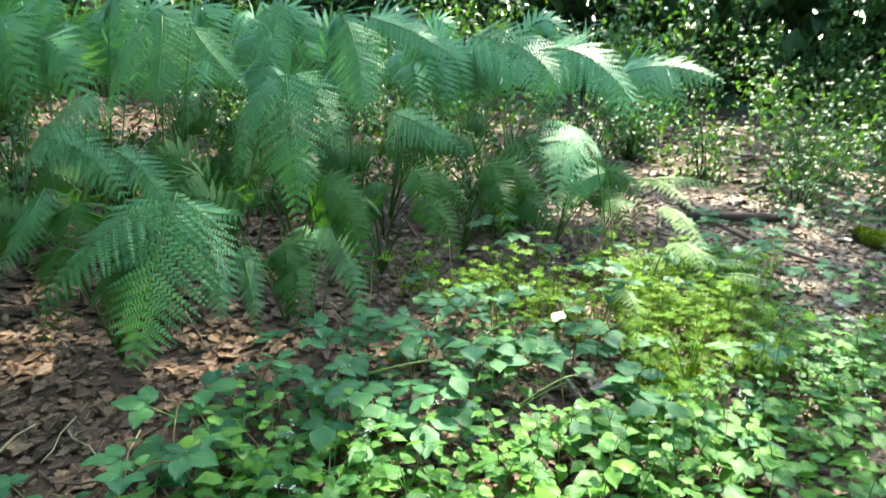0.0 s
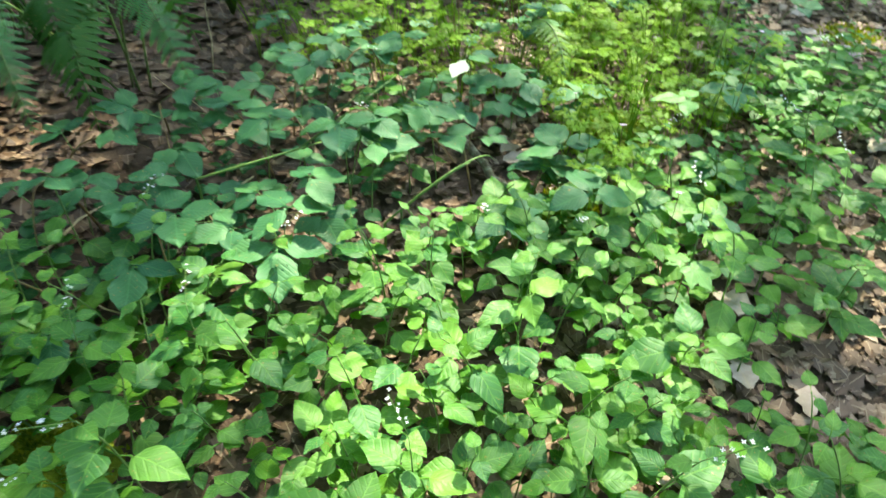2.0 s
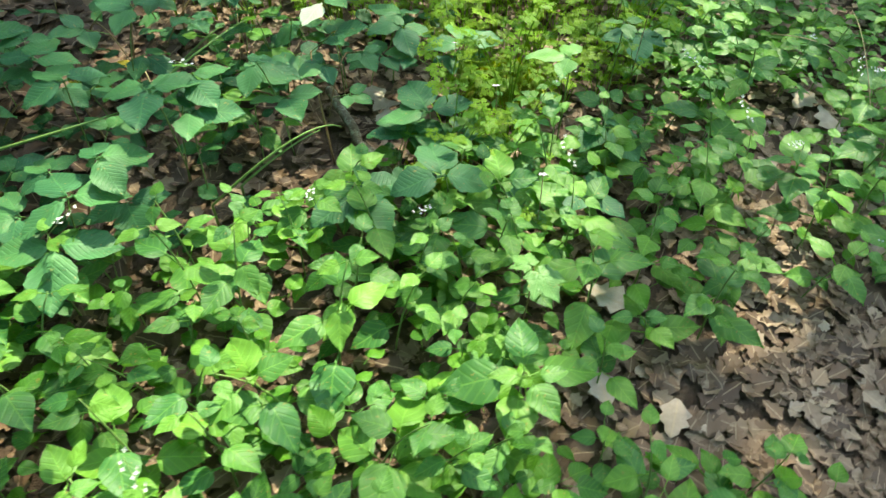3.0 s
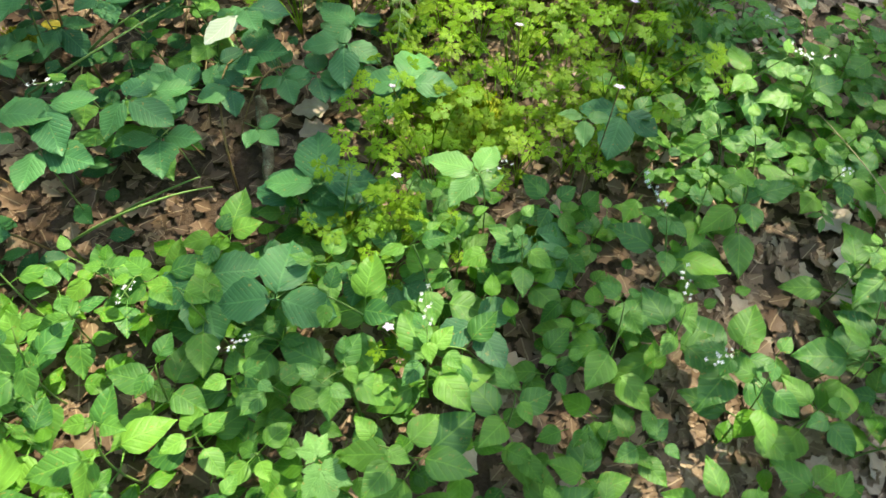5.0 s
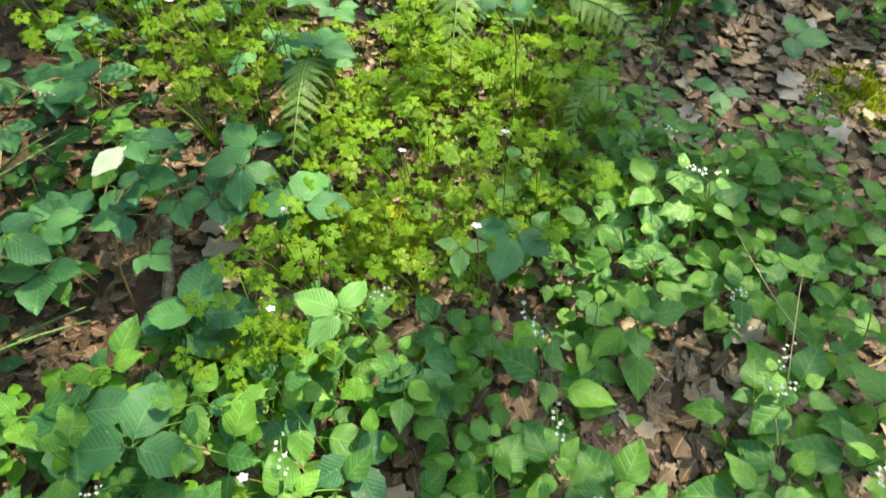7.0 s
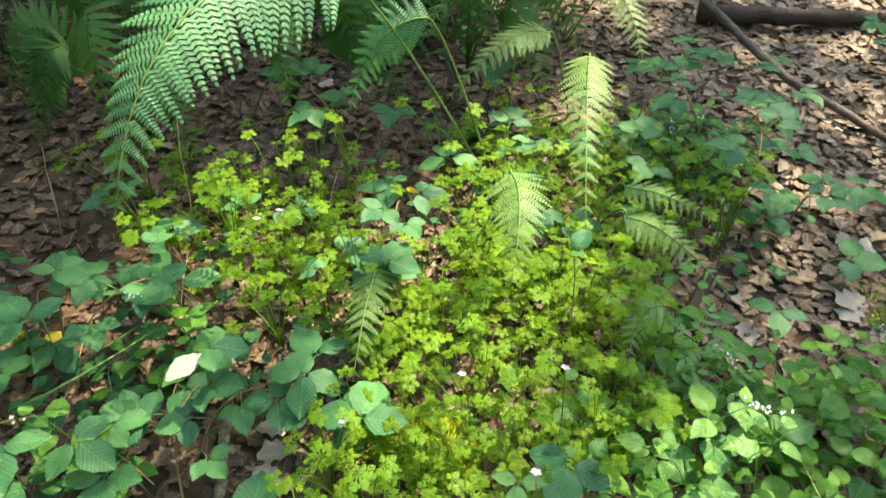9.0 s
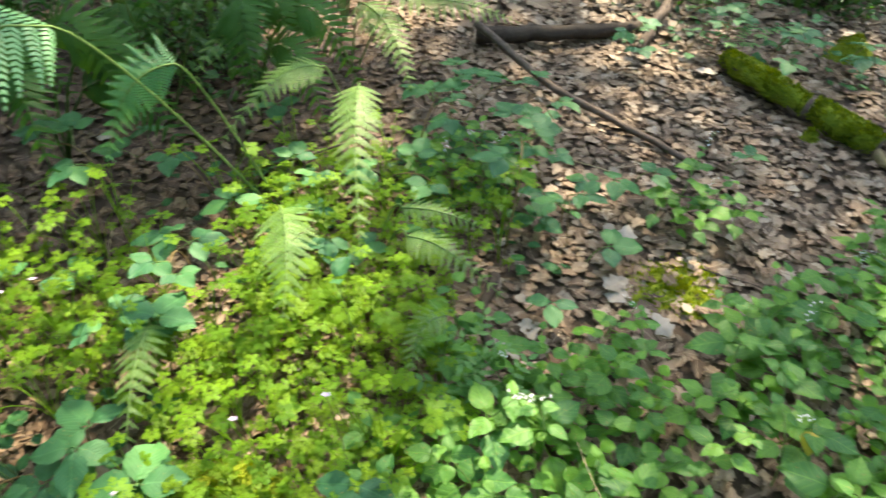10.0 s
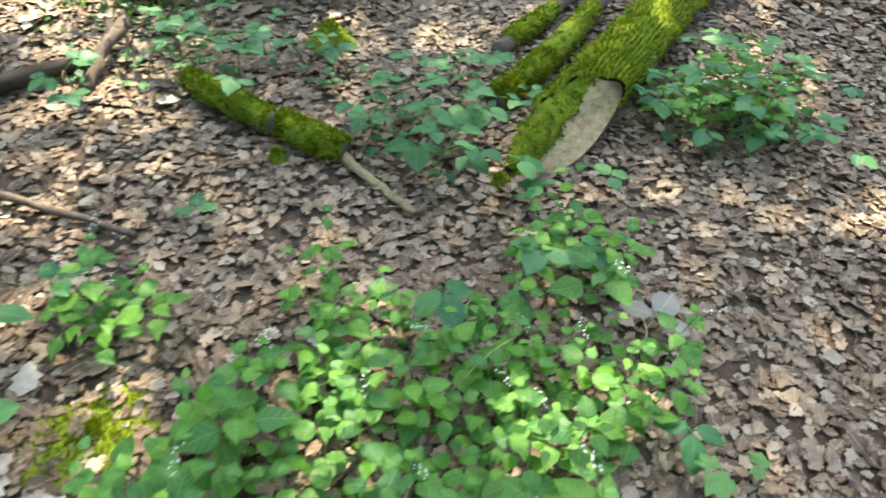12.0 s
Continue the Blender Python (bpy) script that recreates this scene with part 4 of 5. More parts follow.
def seedling(x, y, h, az, pairs=3, leaves=4):
    root = thing("seedling", pose(x, y, ground_z(x, y)), "small tree seedling with feathered green leaves", "seedling", "seedlings")
    part("stem", Geo().add(*tube([(0, 0, -0.005), (0, 0, h)], [0.0016, 0.0012], 5)).mesh("stem", STEM), root)
    for k in range(leaves):
        a = az + k * 360 / leaves
        w = Vector((math.sin(radians(a)), math.cos(radians(a)), 0.25))
        tip = Vector((0, 0, h)) + w * 0.085
        leaf = part("leaf", Geo().add(*tube([(0, 0, h), tip], [0.001, 0.0007], 4)).mesh("leaf_stalk", STEM), root)
        for i in range(pairs):
            p = Vector((0, 0, h)) + w * (0.03 + 0.022 * i)
            for side in (-1, 1):
                part("leaflet", SEED_LEAF[0], leaf, turned(p, a + side * 62, -4, 0, 1.0))
        part("leaflet", SEED_LEAF[0], leaf, turned(tip, a, -6, 0, 1.1))


seedling(1.152, 2.772, 0.18, 20)
seedling(1.224, 2.688, 0.144, 50)
seedling(1.08, 2.688, 0.132, 80)
seedling(1.392, 2.376, 0.072, 10, 3, 4)
seedling(2.52, 4.776, 0.168, 0)
seedling(2.4, 4.704, 0.144, 40)

# ---- dead wood, moss ----
def lumpy_tube(points, radii, sides, amp, scale, seed):
    """A tube with an uneven, broken surface."""
    v, f, uv = tube(points, radii, sides)
    out = []
    n = len(points)
    for i, p in enumerate(v):
        c = Vector(points[i // sides])
        d = Vector(p) - c
        k = 1 + amp * noise.noise((p[0] * scale + seed, p[1] * scale, p[2] * scale)) + amp * 0.5 * noise.noise((p[0] * scale * 3, p[1] * scale * 3 + seed, p[2] * scale * 3))
        out.append(c + d * k)
    return out, f, uv


def moss_tufts(rng, g, where, count, size):
    """Many small moss shoots: where(rng) gives a place and its outward way."""
    for _ in range(count):
        p, n = where(rng)
        a = rng.random() * 6.28
        side = Vector((math.cos(a), math.sin(a), 0))
        side = (side - n * side.dot(n)).normalized()
        h = size * rng.uniform(0.5, 1.4)
        lean = Vector((rng.uniform(-.6, .6), rng.uniform(-.6, .6), rng.uniform(-.2, .6)))
        tip = p + (n + lean).normalized() * h
        w = h * 0.22
        g.add([p - side * w, p + side * w, (p + tip) * 0.5 + side * w * 0.9, tip, (p + tip) * 0.5 - side * w * 0.9], [(0, 1, 2, 4), (4, 2, 3)],
              [(0.4, 0.1), (0.6, 0.1), (0.6, 0.5), (0.5, 0.9), (0.4, 0.5)])


def on_tube(points, radii, lo, hi, top=0.2):
    pts = [Vector(p) for p in points]

    def where(rng):
        s = lo + (hi - lo) * rng.random()
        k = min(len(pts) - 2, int(s * (len(pts) - 1)))
        q = s * (len(pts) - 1) - k
        c, r = pts[k].lerp(pts[k + 1], q), radii[k] * (1 - q) + radii[k + 1] * q
        t = (pts[k + 1] - pts[k]).normalized()
        a = rng.uniform(-1.9, 1.9)
        side = t.cross(Vector((0, 0, 1))).normalized()
        n = (side * math.sin(a) + side.cross(t) * math.cos(a)).normalized()
        return c + n * r * 0.97, n
    return where


MOSS_SHOOT = leaf_material("moss shoot", (0.07, 0.13, 0.006), (0.30, 0.34, 0.02), island=True, veins=2, rough=0.7, thin=0.45, glow=(1.2, 1.15, 0.25), spots=0.9)
mrng = random.Random(21)


def branch(points, radii, label, mat=BARK, moss=None, sides=9, seed=1.0):
    """A fallen branch; moss: (from, to, tufts) along it."""
    n = 24
    line = []
    pts = [Vector(p) for p in points]
    for i in range(n + 1):
        s = i / n * (len(pts) - 1)
        k = min(len(pts) - 2, int(s))
        line.append(pts[k].lerp(pts[k + 1], s - k) + Vector((noise.noise((i * 0.3, seed, 0)), noise.noise((i * 0.3, seed, 5)), 0)) * radii[0] * 0.5)
    rr = [radii[0] + (radii[1] - radii[0]) * i / n for i in range(n + 1)]
    o = line[0].copy()
    ob = thing("fallen_branch", pose(*o), label, "branch")
    loc = [p - o for p in line]
    part("wood", Geo().add(*lumpy_tube(loc, rr, sides, 0.22, 25, seed)).mesh("wood", mat), ob)
    for lo, hi, count in moss or ():
        i0, i1 = int(lo * n), int(hi * n) + 1
        lift = Vector((0, 0, rr[0] * 0.25))
        swell = [r * (0.95 + 0.3 * math.sin(math.pi * (i + 0.5) / (i1 - i0 + 1))) for i, r in enumerate(rr[i0:i1 + 1])]
        coat = part("moss", Geo().add(*lumpy_tube([p + lift for p in loc[i0:i1 + 1]], swell, 14, 0.42, 17, seed + 3)).mesh("moss", MOSS), ob, label="bright yellow-green moss coat")
        g = Geo()
        moss_tufts(mrng, g, on_tube([p + lift for p in loc[i0:i1 + 1]], swell, 0.0, 1.0), count, 0.018)
        tagged(part("moss_fuzz", g.mesh("moss_fuzz", MOSS_SHOOT, False), coat), kind="stuff")
    return ob


branch([(2.37, 4.68, 0.06), (2.57, 4.27, 0.06), (2.77, 3.96, 0.045)], (0.043, 0.048), "fallen branch thickly coated in yellow-green moss", BARK, ((0.0, 0.52, 1500), (0.62, 0.98, 1300)), seed=2.0)
branch([(2.76, 3.97, 0.036), (2.80, 3.82, 0.024), (2.87, 3.58, 0.018)], (0.022, 0.014), "pale weathered stick lying on leaf litter", WOOD, None, 7, 3.0)
branch([(1.176, 4.74, 0.168), (1.524, 4.296, 0.072), (1.848, 4.008, 0.042), (2.016, 3.84, 0.024)], (0.019, 0.011), "long bare grey-brown branch on leaf litter", BARK, None, 8, 4.0)
branch([(1.18, 4.84, 0.07), (1.60, 4.90, 0.07), (2.02, 5.02, 0.06)], (0.042, 0.036), "dark damp branch lying in shade", DARK_BARK, None, 9, 5.0)
branch([(2.22, 5.24, 0.10), (2.12, 5.05, 0.11), (1.99, 4.82, 0.03)], (0.031, 0.022), "short bent piece of dead branch", BARK, None, 8, 6.0)
branch([(1.224, 3.144, 0.06), (1.176, 3, 0.024), (1.2, 2.904, 0.012)], (0.019, 0.012), "short dark dead stick in litter", DARK_BARK, None, 7, 7.0)
branch([(0.12, 2.352, 0.06), (0.204, 2.16, 0.036), (0.288, 2.04, 0.024)], (0.013, 0.011), "thin stick with grey-green lichen", LICHEN, None, 7, 8.0)
branch([(3.50, 4.07, 0.02), (3.62, 4.13, 0.05), (3.90, 4.26, 0.06), (4.6, 4.75, 0.07)], (0.052, 0.045), "mossy branch beside the larger log", BARK, ((0.0, 0.30, 1400), (0.36, 0.9, 1800)), seed=9.0)
branch([(3.75, 4.48, 0.03), (4.1, 4.64, 0.05), (4.7, 5.0, 0.06)], (0.042, 0.036), "brown mossy branch behind the log", BARK, ((0.15, 0.6, 900),), seed=10.0)


def log():
    """A fallen trunk: bark, a long oblique break at its end, moss over its back."""
    a, b = Vector((3.60, 3.71, 0.11)), Vector((5.9, 5.06, 0.16))
    t = (b - a).normalized()
    side = t.cross(Vector((0, 0, 1))).normalized()
    up = side.cross(t)
    length = (b - a).length
    root = thing("fallen_log", pose(*a), "fallen mossy log with a pale obliquely broken end", "log")

    def girth(ang):
        return 1 + 0.16 * noise.noise((math.cos(ang) * 1.4, math.sin(ang) * 1.4, 7.0))

    def start(ang, r):
        return (1.2 * math.cos(ang) + 2.1 * math.sin(ang) + 0.3 * math.sin(3 * ang + 1)) * r

    def skin(n, seg, radius, amp, lift, back, first, last):
        """Rings along the log from its oblique end; first and last: the angles that it covers."""
        v, f, uv = [], [], []
        for i in range(n + 1):
            for k in range(seg + 1):
                ang = first + (last - first) * k / seg
                edge = min(1, 4 * k / seg, 4 * (seg - k) / seg) if lift else 1
                r = radius * girth(ang) + lift * (0.25 + 0.75 * edge) * min(1, 0.3 + i / 3)
                z0 = start(ang, radius) + back
                d = z0 + (length - z0) * (i / n) ** 1.5
                o = side * math.cos(ang) + up * math.sin(ang)
                p = t * d + o * r
                q = p * 13
                p += o * amp * (noise.noise(q) + 0.5 * noise.noise(q * 3))
                v.append(p)
                uv.append((k / seg, i / n))
        for i in range(n):
            for k in range(seg):
                c = i * (seg + 1) + k
                f.append((c, c + 1, c + seg + 2, c + seg + 1))
        return v, f, uv

    part("bark", Geo().add(*skin(40, 24, 0.115, 0.010, 0, 0, 0, 2 * math.pi)).mesh("bark", BARK), root)
    v, f, uv = [], [], []
    rings, seg = 9, 28
    for i in range(rings + 1):
        for k in range(seg):
            ang = 2 * math.pi * k / seg
            r = 0.114 * i / rings * girth(ang)
            jag = 0.012 * noise.noise((math.sin(ang) * r * 90, 1.0, i * 0.1)) + 0.006 * noise.noise((k * 1.9, i * 0.9, 1.0))
            v.append(side * math.cos(ang) * r + up * math.sin(ang) * r + t * (start(ang, r) + 0.01 + jag))
            uv.append((0.5 + 0.5 * math.cos(ang) * i / rings, 0.5 + 0.5 * math.sin(ang) * i / rings))
    for i in range(rings):
        for k in range(seg):
            f.append((i * seg + k, i * seg + (k + 1) % seg, (i + 1) * seg + (k + 1) % seg, (i + 1) * seg + k))
    lap = []
    for i in range(5):
        for k in range(13):
            ang = radians(95 + 150 * k / 12)
            r = 0.118 * (0.2 + 0.85 * i / 4 + 0.1 * noise.noise((k * 0.7, i * 0.6, 3.0))) * girth(ang)
            rise = 0.020 * math.sin(math.pi * (k + 0.5) / 13) * (0.4 + i / 5) + 0.014 * noise.noise((k * 0.9, i * 1.1, 8.0))
            lap.append(side * math.cos(ang) * r + up * math.sin(ang) * r + t * (start(ang, r) - rise))
    over = part("moss", Geo().add(lap, [(i * 13 + k, i * 13 + k + 1, i * 13 + k + 14, i * 13 + k + 13) for i in range(4) for k in range(12)]).mesh("moss", MOSS), root, label="moss creeping over the broken end")
    g = Geo()
    moss_tufts(mrng, g, lambda r: (lap[r.randrange(len(lap))] + Vector((r.uniform(-0.014, 0.014), r.uniform(-0.014, 0.014), r.uniform(-0.01, 0.01))), (up - t + side * r.uniform(-0.6, 0.6)).normalized()), 700, 0.016)
    tagged(part("moss_fuzz", g.mesh("moss_fuzz", MOSS_SHOOT, False), over), kind="stuff")
    part("broken_end", Geo().add(v, f, uv).mesh("broken_end", WOOD), root, label="pale splintered end grain")
    v, f, uv = skin(80, 26, 0.117, 0.036, 0.026, -0.02, radians(12), radians(225))
    coat = part("moss", Geo().add(v, f, uv).mesh("moss", MOSS), root, label="bright yellow-green moss coat")

    def where(r):
        q = Vector(v[r.randrange(len(v) // 4 * 3)])
        along = t * q.dot(t)
        return q + t * r.uniform(-0.02, 0.02), (q - along).normalized()
    g = Geo()
    moss_tufts(mrng, g, where, 9000, 0.017)
    tagged(part("moss_fuzz", g.mesh("moss_fuzz", MOSS_SHOOT, False), coat), kind="stuff")


log()


def moss_patch(x, y, rx, ry, h, count):
    root = thing("moss_cushion", pose(x, y, ground_z(x, y)), "low cushion of yellow-green moss on the soil", "moss", "moss cushions")
    v, f, uv = [], [], []
    rings, seg = 6, 20
    for i in range(rings + 1):
        for k in range(seg):
            a = 2 * math.pi * k / seg
            e = 1 + 0.25 * noise.noise((math.cos(a) * 1.5 + x * 7, math.sin(a) * 1.5 + y * 7, 0))
            px, py = rx * e * i / rings * math.cos(a), ry * e * i / rings * math.sin(a)
            z = h * (1 - (i / rings) ** 2) + 0.25 * h * noise.noise(((x + px) * 30, (y + py) * 30, 0)) - (0.012 if i == rings else 0)
            v.append((px, py, z))
            uv.append((0.3, 0.3))
    for i in range(rings):
        for k in range(seg):
            f.append((i * seg + k, (i + 1) * seg + k, (i + 1) * seg + (k + 1) % seg, i * seg + (k + 1) % seg))
    base = part("cushion", Geo().add(v, f, uv).mesh("cushion", MOSS), root)

    def where(r):
        q = v[r.randrange(len(v) - seg)]
        return Vector(q) + Vector((r.uniform(-1, 1) * rx * 0.15, r.uniform(-1, 1) * ry * 0.15, 0)), Vector((r.uniform(-.3, .3), r.uniform(-.3, .3), 1)).normalized()
    g = Geo()
    moss_tufts(mrng, g, where, count, 0.014)
    tagged(part("moss_fuzz", g.mesh("moss_fuzz", MOSS_SHOOT, False), base), kind="stuff")


moss_patch(0.396, 2.052, 0.108, 0.084, 0.06, 500)
moss_patch(0.816, 2.112, 0.096, 0.084, 0.048, 350)
moss_patch(0.6, 2.424, 0.144, 0.12, 0.072, 500)
moss_patch(1.80, 3.18, 0.19, 0.16, 0.016, 900)
moss_patch(3.24, 3.624, 0.048, 0.036, 0.036, 150)
moss_patch(2.544, 4.056, 0.042, 0.036, 0.06, 200)
moss_patch(3.06, 4.86, 0.12, 0.096, 0.12, 500)
moss_patch(-0.73, 1.33, 0.16, 0.12, 0.04, 700)
moss_patch(-0.52, 2.42, 0.06, 0.05, 0.03, 200)

# ---- thickets in the shade behind, and unseen ones that block the sky ----
def foliage(name, mat, parent, centres, seed, length, width, hang=(-0.75, 0.45)):
    """Many small folded leaves, one at each centre, as one mesh of kind stuff."""
    gen = np.random.default_rng(seed)
    n = len(centres)
    base = np.array([(0, 0, 0), (-0.5 * width, 0.45 * length, 0.12 * width), (0, 0.5 * length, 0), (0.5 * width, 0.45 * length, 0.12 * width), (0, length, -0.15 * length)])
    az, tl, rl = gen.uniform(0, 2 * np.pi, n), gen.uniform(hang[0], hang[1], n), gen.uniform(-0.5, 0.5, n)
    ca, sa, ct, st, cr, sr = np.cos(az), np.sin(az), np.cos(tl), np.sin(tl), np.cos(rl), np.sin(rl)
    o, e = np.zeros(n), np.ones(n)
    rz = np.stack([ca, -sa, o, sa, ca, o, o, o, e], 1).reshape(n, 3, 3)
    rx = np.stack([e, o, o, o, ct, -st, o, st, ct], 1).reshape(n, 3, 3)
    ry = np.stack([cr, o, sr, o, e, o, -sr, o, cr], 1).reshape(n, 3, 3)
    m = rz @ rx @ ry * gen.uniform(0.65, 1.4, n)[:, None, None]
    v = np.einsum("nij,kj->nki", m, base) + np.asarray(centres)[:, None, :]
    faces = np.array([(0, 2, 1), (0, 3, 2), (1, 2, 4), (2, 3, 4)])
    f = (faces[None] + (np.arange(n) * 5)[:, None, None]).reshape(-1, 3)
    uv = np.tile(np.array([(0.5, 0), (0.1, 0.45), (0.5, 0.5), (0.9, 0.45), (0.5, 1)]), (n, 1))
    return tagged(part(name, build_mesh(name, v.reshape(-1, 3).tolist(), f.tolist(), uv, mat, False), parent), kind="stuff")


def thicket(rng, x, y, r, h, count, label, leaf=0.06):
    """A tangled low shrub: bent stems and many small leaves."""
    root = thing("thicket", pose(x, y, ground_z(x, y)), label, "shrub", "woodland thicket")
    ends = []
    for _ in range(8):
        a, d = rng.random() * 6.28, r * math.sqrt(rng.random())
        e = Vector((math.cos(a) * d, math.sin(a) * d, h * rng.uniform(0.4, 1.0)))
        ends.append(e)
        part("stem", Geo().add(*tube(bezier((e.x * 0.2, e.y * 0.2, -0.02), (e.x * 0.5, e.y * 0.5, e.z * 0.7), e, 6), [0.007 - 0.0008 * i for i in range(7)], 4)).mesh("stem", DARK_BARK), root)
    pts = []
    for _ in range(count):
        p = rng.choice(ends) * rng.uniform(0.05, 1.05) + Vector((rng.gauss(0, 0.14), rng.gauss(0, 0.14), rng.gauss(0, 0.13)))
        pts.append((p.x, p.y, max(0.03, p.z)))
    foliage("foliage", THICKET, root, pts, int(abs(x) * 100 + y * 10), leaf, leaf * 0.62, (-1.2, 0.4))


# those with y below 2.4 are unseen tall shrubs, added to block the sky
for x, y, r, h, n, lf in ((-4.3, 4.3, 0.8, 1.3, 1500, 0.07), (-3.1, 7.4, 1.2, 1.8, 2200, 0.08), (-0.7, 7.4, 1.2, 1.7, 2200, 0.08), (1.4, 7.6, 1.1, 1.5, 2000, 0.08), (3.1, 7.1, 1.0, 1.2, 1800, 0.07),
                          (4.7, 7.9, 1.2, 1.8, 2200, 0.08), (-5.5, 6.7, 1.2, 1.9, 2200, 0.08), (6.7, 9.1, 1.5, 2.2, 2200, 0.1), (-7.2, 9.5, 1.6, 2.4, 2200, 0.1), (-4.3, 10.8, 1.7, 2.5, 2200, 0.1),
                          (-1.0, 11.4, 1.7, 2.5, 2200, 0.1), (2.6, 11.3, 1.7, 2.5, 2200, 0.1), (6.0, 12.6, 1.7, 2.5, 2200, 0.1), (0.5, 6.2, 0.6, 1.0, 1100, 0.06), (3.5, 5.9, 0.4, 0.6, 500, 0.05),
                          (-2.0, 8.9, 1.2, 1.8, 2000, 0.09), (1.9, 6.6, 0.5, 0.9, 700, 0.06), (-2.6, 6.0, 0.8, 1.1, 1300, 0.07), (-0.9, 5.9, 0.7, 1.0, 1200, 0.06), (-2.9, 3.4, 0.5, 0.7, 800, 0.06), (0.0, 4.5, 0.5, 0.6, 900, 0.05), (3.3, 5.6, 0.5, 0.8, 900, 0.06), (-2.9, 1.6, 0.5, 2.0, 1500, 0.09), (-3.2, 0.6, 0.6, 2.4, 1500, 0.1), (-3.1, 2.3, 0.5, 1.8, 1200, 0.09), (-2.6, -0.6, 0.6, 2.3, 1500, 0.1), (-3.0, 4.6, 0.6, 0.6, 900, 0.06), (-0.3, 5.0, 0.6, 0.5, 900, 0.05), (-1.6, 4.6, 0.6, 0.5, 900, 0.05), (2.4, 5.7, 0.5, 0.5, 600, 0.05), (-2.0, -0.5, 0.5, 2.5, 1700, 0.1), (-1.5, -1.4, 0.5, 2.5, 1700, 0.1), (-2.5, 0.3, 0.5, 2.3, 1500, 0.1)):
    thicket(back, x, y, r, h, n, "dark tangled woodland undergrowth with small green leaves, partly added for shade", lf)

# the wood goes on all round; mostly unseen, it closes off the low sky
wrng = np.random.default_rng(77)
wa, wr = wrng.uniform(0, 2 * np.pi, 60000), wrng.uniform(13, 21, 60000)
wz = wrng.uniform(0, 1, 60000) ** 1.3 * 8
woods = tagged(new("far_woods"), "dense woodland edge all round the clearing, its green darkened for shade", "woods", kind="stuff")
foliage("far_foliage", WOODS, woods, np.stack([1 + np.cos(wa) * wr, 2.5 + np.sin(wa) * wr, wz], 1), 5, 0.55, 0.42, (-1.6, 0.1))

# ---- unseen trees, added so that their crowns shade the ground ----
# openings cut into the crowns to let the sun onto these chosen round patches of ground
GLADES_LOG = [(1.93, 5.47, 0.16), (1.87, 4.78, 0.10), (1.70, 3.95, 0.07), (2.00, 4.26, 0.06), (4.31, 2.87, 0.22), (3.53, 3.90, 0.12), (2.84, 2.57, 0.18), (2.33, 2.86, 0.12), (4.29, 3.91, 0.15), (2.40, 3.68, 0.05), (1.98, 2.99, 0.06)]
GLADES_HERBS = [(2.14, 5.32, 0.24), (2.03, 4.79, 0.14), (1.56, 3.60, 0.07), (1.78, 3.95, 0.08), (0.62, 3.34, 0.20), (0.65, 3.06, 0.20), (0.68, 2.83, 0.16), (0.21, 3.10, 0.06), (-0.19, 3.88, 0.10), (-1.27, 3.73, 0.11), (0.61, 2.57, 0.20), (0.71, 3.87, 0.15), (-0.39, 2.60, 0.06), (0.20, 3.14, 0.07), (0.57, 2.44, 0.15), (0.12, 2.50, 0.05), (0.64, 2.58, 0.04), (0.38, 2.12, 0.09), (1.11, 2.31, 0.13), (0.89, 2.00, 0.07)]
GLADES_CARPET = [(-0.35, 1.55, 0.16), (-0.1, 1.7, 0.15), (-0.5, 1.72, 0.12), (0.1, 1.5, 0.12), (-0.15, 1.3, 0.14), (0.35, 1.3, 0.12), (0.02, 1.78, 0.05), (0.65, 2.57, 0.06), (0.43, 2.06, 0.09), (-0.17, 1.68, 0.07), (0.65, 2.26, 0.13), (0.02, 1.87, 0.06), (0.41, 1.55, 0.06), (1.00, 1.87, 0.07), (-0.10, 1.27, 0.07), (-0.11, 1.13, 0.04), (-0.07, 1.97, 0.07), (-0.06, 1.36, 0.04), (-0.13, 1.03, 0.03), (0.47, 2.05, 0.07), (-0.53, 1.78, 0.04), (-0.85, 2.38, 0.06), (-0.22, 1.11, 0.09), (-0.48, 1.23, 0.08), (0.81, 1.42, 0.05), (0.10, 1.32, 0.06)]
GLADES_FERNS = [(-0.09, 2.70, 0.25), (-0.28, 2.06, 0.12), (0.31, 2.90, 0.17), (0.73, 5.37, 0.23), (0.78, 4.01, 0.14), (3.46, 10.88, 0.9), (-1.30, 1.37, 0.12), (-1.20, 2.09, 0.20), (-0.05, 2.46, 0.07), (-0.00, 1.73, 0.05), (1.95, 4.70, 0.15), (-2.07, 2.21, 0.24), (-0.32, 2.61, 0.22), (-1.28, 2.39, 0.22), (0.49, 1.85, 0.16)]
GLADES_FAR = [(0.60, 2.42, 0.17), (0.48, 2.68, 0.15), (0.72, 2.72, 0.14), (0.45, 2.02, 0.07), (0.62, 3.1, 0.2), (-1.0, 6.5, 0.8), (-3.0, 6.0, 0.6), (2.6, 3.5, 0.10), (3.1, 3.0, 0.12), (3.3, 3.6, 0.1), (3.9, 3.3, 0.14), (2.9, 4.3, 0.1), (1.5, 7.0, 0.8), (3.5, 7.0, 0.7), (-4.5, 5.0, 0.5), (4.9, 3.6, 0.35), (0.36, 5.04, 0.36), (1.8, 5.88, 0.36), (3.12, 5.04, 0.18), (3.6, 4.68, 0.12), (-1.44, 6, 0.48), (-2.88, 5.52, 0.36)]
LIT = GLADES_LOG + GLADES_HERBS + GLADES_CARPET + GLADES_FERNS + GLADES_FAR


